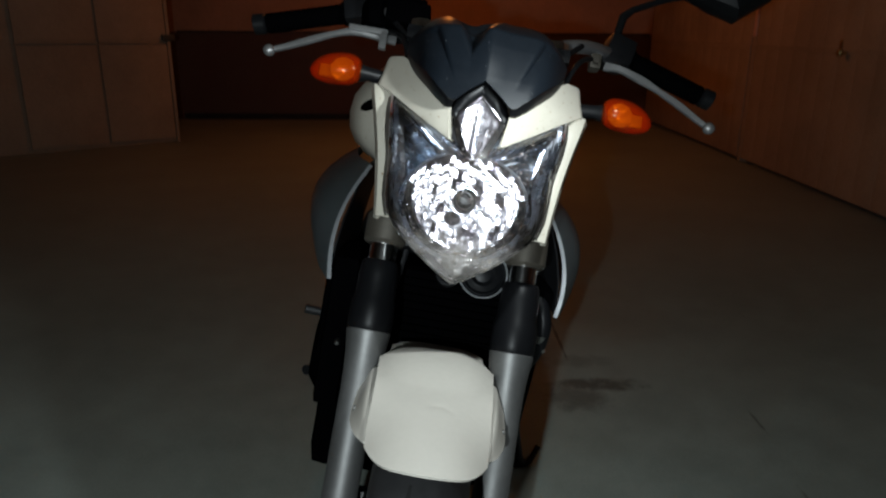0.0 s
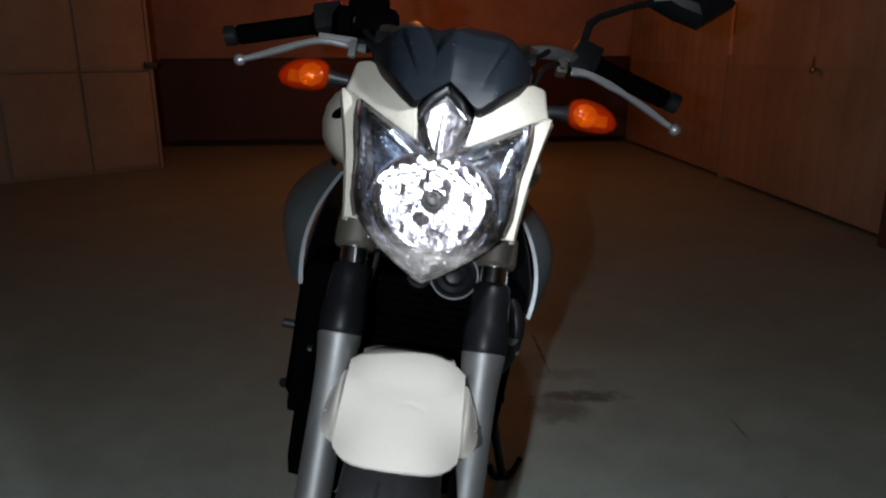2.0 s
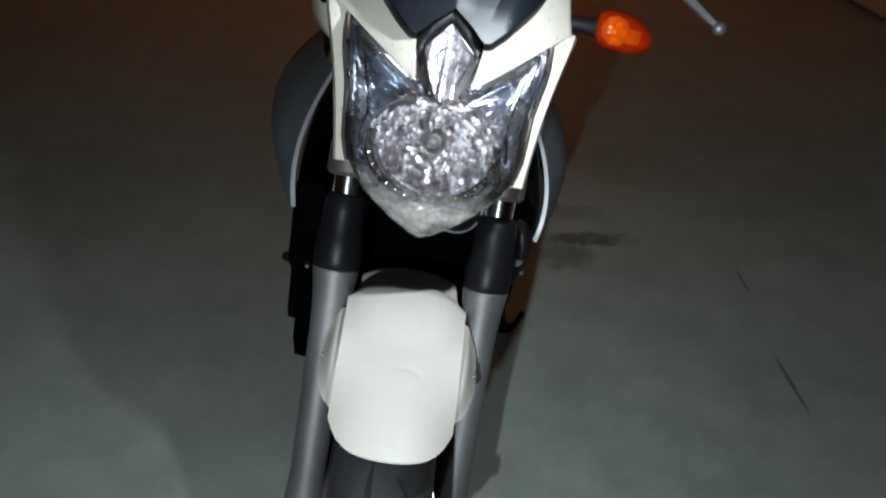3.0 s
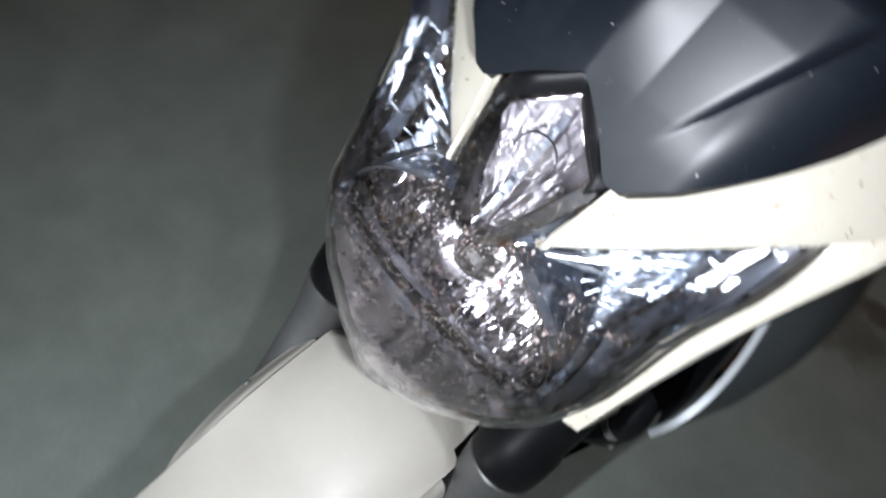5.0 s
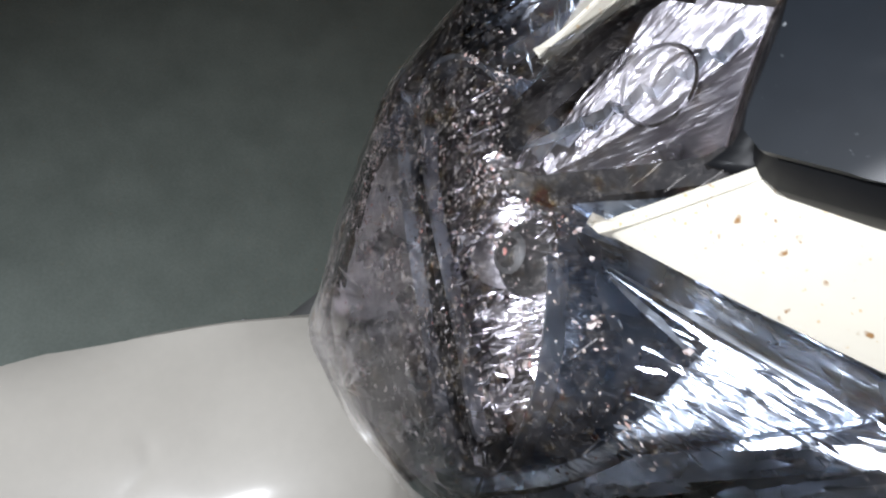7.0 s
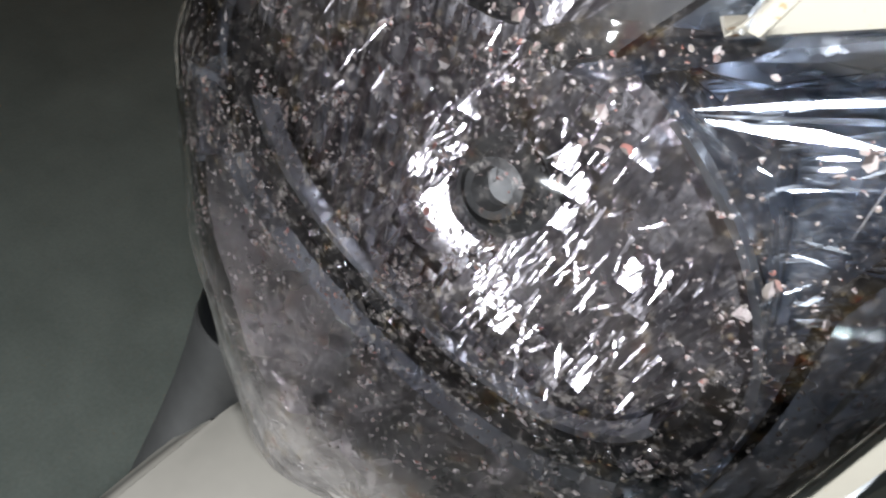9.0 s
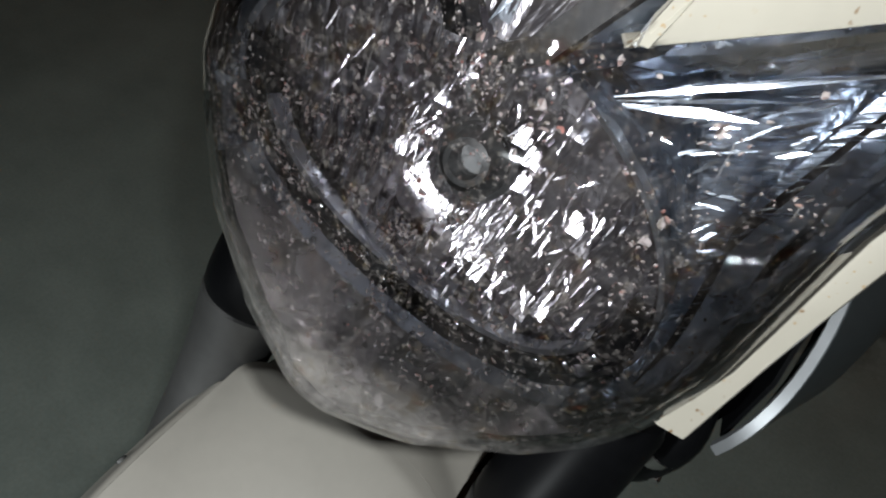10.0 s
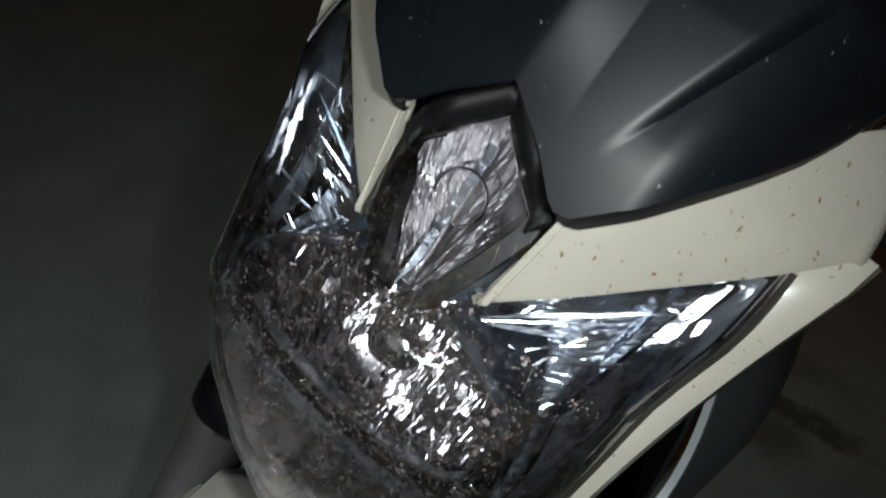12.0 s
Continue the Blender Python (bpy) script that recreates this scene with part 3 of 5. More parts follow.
def fender_sheets():
    """The broad plate with rounded lip corners, and the narrower domed tail behind it."""
    plate, tail = [], []
    for u in range(-30, 31):
        q = math.sin(math.pi / 2 * u / 30)
        last = 46.0 - 3.5 * q * q - 7.0 * abs(q) ** 6
        col = []
        for i in range(91):
            a = -1.6 + (last + 1.6) * (i / 90)
            col.append(fender_point(q * fender_edge(a), a))
        plate.append(col)
        x = q * 0.068
        first = -17.0 + 3.5 * max(0.0, (abs(q) - 0.62) / 0.38) ** 2.5
        tail.append([fender_point(x, first + (-1.6 - first) * i / 22) for i in range(23)])
    return plate, tail


plate, tail = fender_sheets()
fender = part("front_fender", Soup().sheet(plate, 0.003).sheet(tail, 0.003), FENDER_WHITE, bike, "creamy white front fender with a soft crease", sharp=30)
for side in (-1, 1):
    rows = []
    for i in range(29):
        a = 0.5 + 30.0 * i / 28
        x0, r0 = fender_edge(a) - 0.0010, math.hypot(fender_point(fender_edge(a), a)[1] - AXLE[1], fender_point(fender_edge(a), a)[2]) - 0.0115
        size = curve([(0.5, 0.62), (4, 0.86), (9, 0.99), (14, 0.96), (19, 0.74), (25, 0.40), (30.5, 0.03)], a)
        t = radians(a)
        row = []
        for s, d in ((-0.02, -0.19 / size), (0.0, -0.10 / size), (0.10, 0.0), (0.30, 0.04), (0.42, 0.12), (0.55, 0.32), (0.70, 0.58), (0.86, 0.84), (1.0, 1.0)):
            r = r0 - 0.046 * size * d
            row.append((side * (x0 + 0.0275 * size ** 0.5 * s), AXLE[1] - r * math.sin(t), r * math.cos(t)))
        rows.append(row)
    ear = part("fender_ear", Soup().sheet(rows, 0.0028 * side), FENDER_WHITE, fender, "side flap over the fork leg", sharp=45)
    for i, j in ((9, 7),):
        x, v, w = rows[i][j]
        out = Vector((side * 0.80, v - AXLE[1], w)).normalized() * 0.5 + Vector((side * 0.8, 0, 0))
        out.normalize()
        at = Vector((x, v, w))
        part("fender_bolt", Soup().tube([at - out * 0.002, at + out * 0.0010, at + out * 0.0016], [0.0036, 0.0036, 0.0026], 12), ALLOY, ear, "small dull bolt")

# ---- motorcycle: headlight ----
def lens_v(x, w):
    """Depth of the outer face of the headlight at sideways x and height w along the fork."""
    c = curve([(0.452, -0.112), (0.460, -0.127), (0.475, -0.1430), (0.50, -0.1520), (0.53, -0.157), (0.61, -0.163), (0.70, -0.163), (0.80, -0.113)], w)
    ax = abs(x)
    plain = 0.70 * (math.sqrt(x * x + 0.012 ** 2) - 0.012)
    prow = max(0.0, min(1.0, (0.555 - w) / 0.06))
    full = 100 * min(ax, 0.12) ** 3.5 + 42 * max(0.0, ax - 0.086) ** 2 * max(0.0, min(1.0, (0.66 - w) / 0.05)) + (prow * 0.30 + max(0.0, min(1.0, (0.497 - w) / 0.02)) * 0.13) * (math.sqrt(x * x + 0.003 ** 2) - 0.003)
    line = 0.612 + 0.5 * ax if ax < 0.03 else 0.627 + (ax - 0.03) * 0.761
    swell = max(0.0, min(1.0, (line - w) / 0.034))
    return c + plain + (min(full, plain) - plain) * swell * (2 - swell)


def brow_v(x, w):
    """Depth of the straight-edged white panels above the lens."""
    c = curve([(0.60, -0.163), (0.70, -0.163), (0.80, -0.113)], w)
    return c + 0.70 * (math.sqrt(x * x + 0.012 ** 2) - 0.012)


LENS_HALF = [(0.4525, 0.002), (0.457, 0.012), (0.465, 0.0255), (0.475, 0.041), (0.487, 0.057), (0.500, 0.0725), (0.515, 0.087), (0.530, 0.098), (0.56, 0.1045), (0.61, 0.109), (0.66, 0.1155), (0.697, 0.1205)]


def lens_rows(n, m, lift, inset):
    rows = []
    for i in range(n):
        w = 0.4525 + (0.610 - 0.4525) * (i / (n - 1)) ** 1.25
        h = curve(LENS_HALF, w) - inset
        rows.append([(h * (2 * j / (m - 1) - 1), lens_v(h * (2 * j / (m - 1) - 1), w) + lift, w) for j in range(m)])
    return rows


def wing_rows(side, n, m, lift, inset):
    rows = []
    for i in range(n):
        w = 0.610 + (0.6965 - 0.610) * i / (n - 1)
        inner = curve([(0.610, 0.004), (0.619, 0.012), (0.627, 0.030), (0.6965, 0.1195)], w)
        outer = curve(LENS_HALF, w) - inset
        inner = min(inner, outer - 0.0004)
        rows.append([(side * (inner + (outer - inner) * j / (m - 1)), lens_v(inner + (outer - inner) * j / (m - 1), w) + lift, w) for j in range(m)])
    return rows


headlight = part("headlight", Soup().sheet([[(p[0] * k, p[1] * (1 - b) + 0.03 * b, 0.575 + (p[2] - 0.575) * k) for p in ring] for k, b, ring in (
    (k, b, [(s * curve(LENS_HALF, w), lens_v(curve(LENS_HALF, w), w), w) for s, w in [(1, 0.4525 + 0.244 * t / 24) for t in range(25)] + [(-1, 0.6965 - 0.244 * t / 24) for t in range(25)]]) for k, b in ((1.0, 0.0), (1.0, 0.15), (0.93, 0.45), (0.75, 0.75), (0.4, 0.85), (0.02, 0.86)))], 0.002, closed=True), BLACK, bike, "angular clear headlight soiled with dead insects")

glass = part("lens", Soup().sheet(lens_rows(48, 61, 0.0, 0.0), 0.0022, rims=False), LENS, headlight, "clear plastic lens spotted with dirt and scratches", sharp=60)


def splat_material():
    """Dried insect remains and road grit: pale, tan, red and dark flecks."""
    m, nt, p = nodes_of("insect_remains")
    geo = nt.nodes.new("ShaderNodeNewGeometry")
    hue = ramp(nt, geo.outputs["Random Per Island"], [(0.0, (0.38, 0.33, 0.32)), (0.30, (0.52, 0.46, 0.45)), (0.52, (0.24, 0.18, 0.17)), (0.66, (0.05, 0.04, 0.04)), (0.82, (0.32, 0.28, 0.25)), (0.91, (0.33, 0.11, 0.09)), (0.96, (0.55, 0.52, 0.51))])
    nt.links.new(mix(nt, 0.6, hue, ramp(nt, noise_node(nt, 900, 3, 0.6, coords(nt)), [(0.3, (0.5,) * 3), (0.7, (1.0,) * 3)]), "MULTIPLY"), p.inputs["Base Color"])
    p.inputs["Roughness"].default_value = 0.85
    return m


def splats(count, seed, fields, size):
    """Small uneven flakes stuck on the lens; fields: (x, w, spread, share) of where they gather."""
    rnd = random.Random(seed)
    s = Soup()
    while count > 0:
        x0, w0, spread, _ = rnd.choices(fields, [f[3] for f in fields])[0]
        x, w = rnd.gauss(x0, spread), rnd.gauss(w0, spread * 0.8)
        if not 0.462 < w < 0.66 or abs(x) > curve(LENS_HALF, w) - 0.006 or (w > 0.605 and w > 0.617 + max(0.0, abs(x) - 0.012) * 0.7):
            continue
        count -= 1
        r = size * (0.35 + rnd.random() ** 3 * 1.9)
        turn, stretch, n = rnd.uniform(0, math.pi), rnd.uniform(0.25, 0.85), rnd.choice((5, 6, 7))
        ring_pts = []
        for k in range(n):
            a = 2 * math.pi * k / n
            q = r * rnd.uniform(0.6, 1.25)
            u, v = q * math.cos(a), q * math.sin(a) * stretch
            ring_pts.append((x + u * math.cos(turn) - v * math.sin(turn), w + u * math.sin(turn) + v * math.cos(turn)))
        s.add([(x, lens_v(x, w) - 0.0003 - 0.3 * r, w)] + [(a, lens_v(a, b) - 0.0001, b) for a, b in ring_pts], [(0, k + 1, (k + 1) % n + 1) for k in range(n)])
    return s


SPLAT = splat_material()
rng = random.Random(33)
KNOTS = tuple((rng.gauss(0.0, 0.045), rng.gauss(0.556, 0.034), rng.uniform(0.0012, 0.0042), rng.uniform(0.3, 1.0)) for k in range(95))
FIELDS = ((0.0, 0.600, 0.016, 2.0), (-0.05, 0.560, 0.022, 2.2), (0.02, 0.535, 0.030, 2.4), (0.06, 0.590, 0.022, 2.2), (-0.01, 0.490, 0.022, 1.6), (0.05, 0.520, 0.022, 1.6), (0.0, 0.560, 0.060, 4.5))
tagged(part("insect_grit", splats(4200, 3, FIELDS, 0.00036), SPLAT, glass, "dried insect flecks and grit"), kind="stuff")
tagged(part("insect_residue", splats(2600, 5, KNOTS, 0.00046), SPLAT, glass, "clotted dried insect remains"), kind="stuff")
tagged(part("insect_crust", splats(300, 8, FIELDS, 0.00070), SPLAT, glass, "larger dried insect clumps"), kind="stuff")
# the larger smears can be told apart
for k, (x, w) in enumerate(((-0.032, 0.569), (0.0624, 0.599), (-0.0257, 0.526), (-0.006, 0.530), (0.060, 0.592), (0.022, 0.607), (-0.012, 0.600), (0.060, 0.625), (0.035, 0.580), (-0.047, 0.585), (0.012, 0.487), (0.045, 0.548), (-0.018, 0.478), (0.028, 0.510))):
    part("insect_smear", splats(9, 40 + k, ((x, w, 0.0016, 1.0),), 0.00085), SPLAT, glass, "reddish and tan insect smear" if k % 3 else "pale insect smear")
for side in (-1, 1):
    part("lens_wing", Soup().sheet(wing_rows(side, 22, 26, 0.0, 0.0), 0.0022 * -side, rims=False), LENS, headlight, "clear upswept lens corner", sharp=60)

BOWL_W, BOWL_R, BOWL_X = 0.5555, 0.0665, 0.0800
EDGE = [(0.0, 0.613), (0.012, 0.6185), (0.028, 0.6265), (0.1165, 0.695), (0.1175, 0.690)] + [(h - 0.003, w) for w, h in reversed(LENS_HALF[1:-1])] + [(0.0, 0.4555)]


def edge_radius(phi):
    """Distance from the bowl's axis to the rim of the lamp, at the angle phi from the top."""
    dx, dw = math.sin(phi), math.cos(phi)
    best = 1.0
    for (x0, w0), (x1, w1) in zip(EDGE, EDGE[1:]):
        ex, ew = x1 - x0, w1 - w0
        det = dx * -ew + dw * ex
        if abs(det) < 1e-9:
            continue
        px, pw = x0, w0 - BOWL_W
        r = (px * -ew + pw * ex) / det
        s = (dx * pw - dw * px) / det
        if r > 0 and -1e-4 <= s <= 1.0001:
            best = min(best, r)
    return best


def bowl_radius(phi):
    """The bowl is a circle below and flattened above, under the small lamp."""
    c, s = math.cos(phi), math.sin(phi)
    b = 0.0600 if c > 0 else BOWL_R
    return 1 / math.sqrt((s / BOWL_X) ** 2 + (c / b) ** 2)


def dish(d):
    """Depth of the bowl's tilted rim at d above its middle."""
    return -0.125 - 0.539 * d + 3.43 * d * d


def rim_v(phi):
    return dish(bowl_radius(phi) * math.cos(phi))


def bowl_v(x, w):
    r = math.hypot(x / BOWL_X, (w - BOWL_W) / BOWL_R)
    return dish(w - BOWL_W) + 0.045 * (1 - min(1.0, r * r))


rows = []
for i in range(31):
    row = []
    for k in range(120):
        phi = 2 * math.pi * k / 120
        r = min(bowl_radius(phi), edge_radius(abs((phi + math.pi) % (2 * math.pi) - math.pi))) * max(0.12, i / 30)
        x, w = r * math.sin(phi), BOWL_W + r * math.cos(phi)
        row.append((x, bowl_v(x, w) + 0.003 * (1 - i / 30), w))
    rows.append(row + row[:1])
reflector = part("reflector", Soup().patch(rows), BOWL, headlight, "chrome reflector bowl of many bright cells", sharp=25)

# the bowl's cells: convex mirrors in columns, tilted to glint at the camera
rng = random.Random(7)
COL, ROW = 0.0060, 0.0118
for ix in range(-14, 15):
    phase = rng.uniform(0.1, 0.9)
    for iw in range(-6, 6):
        xc, wc = ix * COL, BOWL_W + (iw + phase) * ROW
        phi = math.atan2(xc, wc - BOWL_W)
        room = min(bowl_radius(phi), edge_radius(abs(phi))) - 0.0015
        if math.hypot(xc, wc - BOWL_W) > room - 0.001:
            continue
        vc = bowl_v(xc, wc) - 0.0020
        gx, gw = -0.080 * xc / BOWL_X ** 2, -0.080 * (wc - BOWL_W) / BOWL_R ** 2
        keep = 0.04 * rng.random()
        tx, tw = -0.09 - 1.1 * xc + keep * gx + rng.uniform(-0.05, 0.05), -0.33 + keep * gw + rng.uniform(-0.05, 0.05)
        # a few cells lean to the close lamp instead, for glints from above
        if rng.random() < 0.06:
            tx, tw = 0.32 - 3.9 * xc + rng.uniform(-0.20, 0.20), 0.54 + rng.uniform(-0.22, 0.22)
        grid = []
        for i in range(4):
            line = []
            for j in range(5):
                dx, dw = (j / 4 - 0.5) * COL * 0.96, (i / 3 - 0.5) * ROW * 0.97
                x, w = xc + dx, wc + dw
                a = math.atan2(x, w - BOWL_W)
                lim = min(bowl_radius(a), edge_radius(abs(a))) - 0.001
                far = math.hypot(x, w - BOWL_W)
                if far > lim:
                    x, w = x * lim / far, BOWL_W + (w - BOWL_W) * lim / far
                    dx, dw = x - xc, w - wc
                line.append((x, vc + tx * dx + tw * dw + 22.0 * dx * dx + 4.0 * dw * dw - 0.0006, w))
            grid.append(line)
        part("reflector_cell", Soup().patch(grid), CELL, reflector)


# mirror patch added below the bulb, tilted to make the glare there
rows = []
for i in range(13):
    line = []
    for k in range(29):
        a = 2 * math.pi * k / 28
        dx, dw = 0.0115 * i / 12 * math.cos(a), 0.0105 * i / 12 * math.sin(a)
        line.append((-0.013 + dx, bowl_v(-0.013, BOWL_W - 0.015) - 0.0125 + 0.37 * dx + 0.54 * dw + 3.0 * (dx * dx + dw * dw), BOWL_W - 0.015 + dw))
    rows.append(line)
part("bowl_glare_patch", Soup().patch(rows), CELL, reflector, "mirror patch added for the glare below the bulb", sharp=60)
# mirror slivers added in the chin, tilted to brighten it
for k in range(26):
    x, w = rng.gauss(-0.006, 0.024), rng.uniform(0.466, 0.492)
    if abs(x) > curve(LENS_HALF, w) - 0.008:
        continue
    sx, sw, ang, half = 0.35 - 2.0 * x + rng.gauss(0, 0.15), 0.95 + rng.gauss(0, 0.18), radians(rng.uniform(-50, 50)), rng.uniform(0.0006, 0.0018)
    size = rng.uniform(0.003, 0.009)
    flat = [(x + u * size * math.cos(ang) - q * half * math.sin(ang), w + u * size * math.sin(ang) + q * half * math.cos(ang)) for u, q in ((-1, 0), (0, -1), (1, 0), (0.2, 1))]
    part("chin_glint", Soup().add([(a, max(lens_v(x, w) + 0.010 + sx * (a - x) + sw * (b - w), lens_v(a, b) + 0.003), b) for a, b in flat], [(0, 1, 2), (0, 2, 3)]), CHIN, headlight)


def cheek_rows(side, p0, p1, n, m):
    """Bright plate between the bowl and the rim of the lamp."""
    rows = []
    for i in range(n):
        phi = p0 + (p1 - p0) * i / (n - 1)
        ro = edge_radius(phi)
        row = []
        for j in range(m):
            q = j / (m - 1)
            rb = bowl_radius(phi)
            r = rb + (max(0.0005, ro - rb - min(0.022, 0.6 * max(0.0005, ro - rb))) if p1 < 2.2 else max(0.0005, ro - rb)) * q
            x, w = r * math.sin(phi), BOWL_W + r * math.cos(phi)
            xe, we = ro * math.sin(phi), BOWL_W + ro * math.cos(phi)
            upper = p1 < 2.2
            rim = rim_v(phi)
            if upper:
                flat = -0.066 + 0.04 * (w - 0.62) - 0.05 * x
                # slopes placed to catch the torches; the left side leans differently to glint
                fold = 0.0022 * abs(((x * 0.80 + w * 0.60) / 0.043) % 1 - 0.5) + 0.0014 * abs(((x * 0.45 - w * 0.89) / 0.029) % 1 - 0.5) + (3.5 * (x - 0.033) ** 2 if side > 0 else 0.030 - 0.48 * (x - 0.03)) - 5.0 * (w - 0.657) ** 2
                fold *= ease((0.86 - q) / 0.06)
                v = rim + (flat + fold - rim) * ease(q / 0.16)
            else:
                v = rim + (lens_v(xe, we) + 0.006 - rim) * q ** 0.8 + 0.006 * math.sin(math.pi * q) + 0.0016 * math.sin(x * 260) * math.sin(math.pi * q)
            row.append((side * x, max(v, lens_v(x, w) + 0.004), w))
        rows.append(row)
    return rows


def band_rows(side, f0, f1, slope, depth):
    """A smooth strip inside the rim of the lamp, its face leaning by slope; f0, f1: shares of its width from the rim."""
    rows = []
    for i in range(81):
        phi = radians(14 + 102 * i / 80)
        ro, rb = edge_radius(phi), bowl_radius(phi)
        wide = min(0.022, 0.6 * max(0.0005, ro - rb))
        row = []
        for j in range(8):
            r = ro - wide * (f0 + (f1 - f0) * j / 7)
            x, w = r * math.sin(phi), BOWL_W + r * math.cos(phi)
            v = depth + slope * (w - 0.62) - 0.05 * (x - 0.1) - (0.95 * (w - 0.64) ** 2 if slope > 0 else 0.0)
            row.append((side * x, max(v, lens_v(x, w) + 0.004), w))
        if f1 == 0.0:
            xe, we = ro * math.sin(phi), BOWL_W + ro * math.cos(phi)
            row.append((side * xe, lens_v(xe, we) + 0.002, we))
        rows.append(row)
    return rows


for side in (-1, 1):
    part("reflector_cheek", Soup().patch(cheek_rows(side, radians(14), radians(112), 80, 40)), CHEEK, headlight, "faceted chrome cheek behind the lens", sharp=24)
    # two strips whose slopes are set to shine from above and from ahead
    part("cheek_band", Soup().patch(band_rows(side, 1.0, 0.48, 0.30, -0.090)), BAND, headlight, "smooth band tilted to shine along the lens edge", sharp=60)
    part("cheek_band", Soup().patch(band_rows(side, 0.48, 0.0, -0.34, -0.072)), BAND, headlight, "smooth band tilted to shine along the lens edge", sharp=60)
    # long narrow blades under the brow's tip, added and tilted to make bright streaks
    for ang, wide, near, reach, dx, dw in ((36.5, 1.3, 0.004, 0.088, 0.0, 0.0), (31.0, 1.1, 0.008, 0.062, 0.10, 0.16), (25.5, 2.6, 0.004, 0.050, -0.02, -0.02), (9.0, 3.0, 0.003, 0.030, 0.02, 0.04)):
        sx, sw = (0.10 + dx, 0.30 + dw) if side > 0 else (0.55 + dx, 0.28 + dw)
        fan = [(0.022 + rr * math.cos(radians(aa)), 0.6055 + rr * math.sin(radians(aa))) for aa, rr in ((ang, near), (ang - wide, reach * 0.55), (ang - 0.3 * wide, reach), (ang + wide, reach * 0.7))]
        part("cheek_streak", Soup().add([(side * x, max(-0.120 + sx * (side * x - side * 0.046) + sw * (w - 0.611), lens_v(x, w) + 0.003), w) for x, w in fan], [(0, 1, 2), (0, 2, 3)]), BLADE, headlight, "narrow facet added for a bright streak under the brow")
    part("chin_plate", Soup().patch(cheek_rows(side, radians(112), radians(180), 40, 24)), CHIN, headlight, "cloudy bright chin of the lamp", sharp=80)


def sliver(x, w, angle, length, half, depth, sx, sw):
    """A narrow flat mirror added for a glint, drawn out along an angle and leaning by sx, sw."""
    c, d = math.cos(radians(angle)), math.sin(radians(angle))
    pts = [(x + u * length * c - q * half * d, w + u * length * d + q * half * c) for u, q in ((-0.5, 0.0), (-0.2, -1.0), (0.5, -0.3), (0.2, 1.0))]
    return Soup().add([(a, max(depth + sx * (a - x) + sw * (b - w), lens_v(a, b) + 0.003), b) for a, b in pts], [(0, 1, 2), (0, 2, 3)])


# mirror slivers added to the cheeks, tilted to glint
rng = random.Random(21)
for side in (-1, 1):
    made = 0
    while made < (110 if side > 0 else 64):
        x, w = rng.uniform(0.040, 0.104), rng.uniform(0.560, 0.680)
        if w > 0.622 + (x - 0.03) * 0.74 or math.hypot(x / BOWL_X, (w - BOWL_W) / 0.06) < 1.05 or x > curve(LENS_HALF, w) - 0.010:
            continue
        made += 1
        sx, sw = rng.choice(((0.12, 0.36), (0.22, 0.48))) if side > 0 else (0.55, 0.34)
        ang = rng.choice((36, 40, 33, 44, 58, 18)) + rng.uniform(-5, 5)
        part("cheek_glint", sliver(side * x, w, ang if side > 0 else 180 - ang, rng.uniform(0.004, 0.015), rng.uniform(0.0003, 0.0008), -0.094 + rng.uniform(-0.014, 0.010), sx + rng.gauss(0, 0.11), sw + rng.gauss(0, 0.13)), BLADE, headlight)
    # more glint slivers along the outer edge
    for k in range(22):
        w = 0.545 + 0.115 * k / 21 + rng.uniform(-0.003, 0.003)
        x = curve(LENS_HALF, w) - rng.uniform(0.005, 0.015)
        part("cheek_glint", sliver(side * x, w, 78 if side > 0 else 102, rng.uniform(0.010, 0.022), rng.uniform(0.0010, 0.0024), lens_v(x, w) + 0.012, (-0.04 if side > 0 else 0.60) + rng.gauss(0, 0.05), 0.50 - 3.2 * (w - 0.56) + rng.gauss(0, 0.05)), BAND, headlight)
# upright slivers added as the bowl's flutes, and strays, tilted to glint from above
for k in range(330):
    x, w = rng.gauss(-0.004, 0.036), BOWL_W + rng.gauss(-0.004, 0.026)
    if math.hypot(x / BOWL_X, (w - BOWL_W) / 0.060) > 0.93:
        continue
    ang = 90 + rng.uniform(-8, 8) if k % 3 else rng.choice((60, 120)) + rng.uniform(-12, 12)
    part("flute", sliver(x, w, ang, rng.uniform(0.005, 0.017), rng.uniform(0.0003, 0.0008), bowl_v(x, w) - 0.0040, 0.32 - 3.9 * x + rng.gauss(0, 0.12), 0.54 + rng.gauss(0, 0.13)), CELL, reflector)

# the chin's prow: right facet tilted to shine, left to stay dim
for side, lean, drop in ((1, -0.03, -0.24), (-1, 0.20, -0.10)):
    facet = [(0.0, 0.4575), (0.0, 0.4860), (0.0215, 0.4850), (0.0135, 0.4660)]
    part("chin_facet", Soup().add([(side * x, max(-0.1300 + lean * side * x + drop * (w - 0.470), lens_v(x, w) + 0.0025), w) for x, w in facet], [(0, 1, 2), (0, 2, 3)]), CHIN, headlight, "facet at the point of the chin, tilted for its brightness")


def ring(r0, r1, lift, material, name, label="", a0=0.0, a1=360.0, n=72, lean=0.0):
    rows = []
    for k in range(n + 1):
        a = radians(a0 + (a1 - a0) * k / n)
        c, s = math.sin(a), math.cos(a)
        k0 = bowl_radius(a) / BOWL_R
        rows.append([(r * k0 * c, rim_v(a) + e - lean * (r - r0), BOWL_W + r * k0 * s) for r, e in ((r0, 0.003), (r0 + (r1 - r0) * 0.15, lift), (r0 + (r1 - r0) * 0.85, lift - 0.001), (r1, 0.003))])
    return part(name, Soup().patch(rows), material, headlight, label)


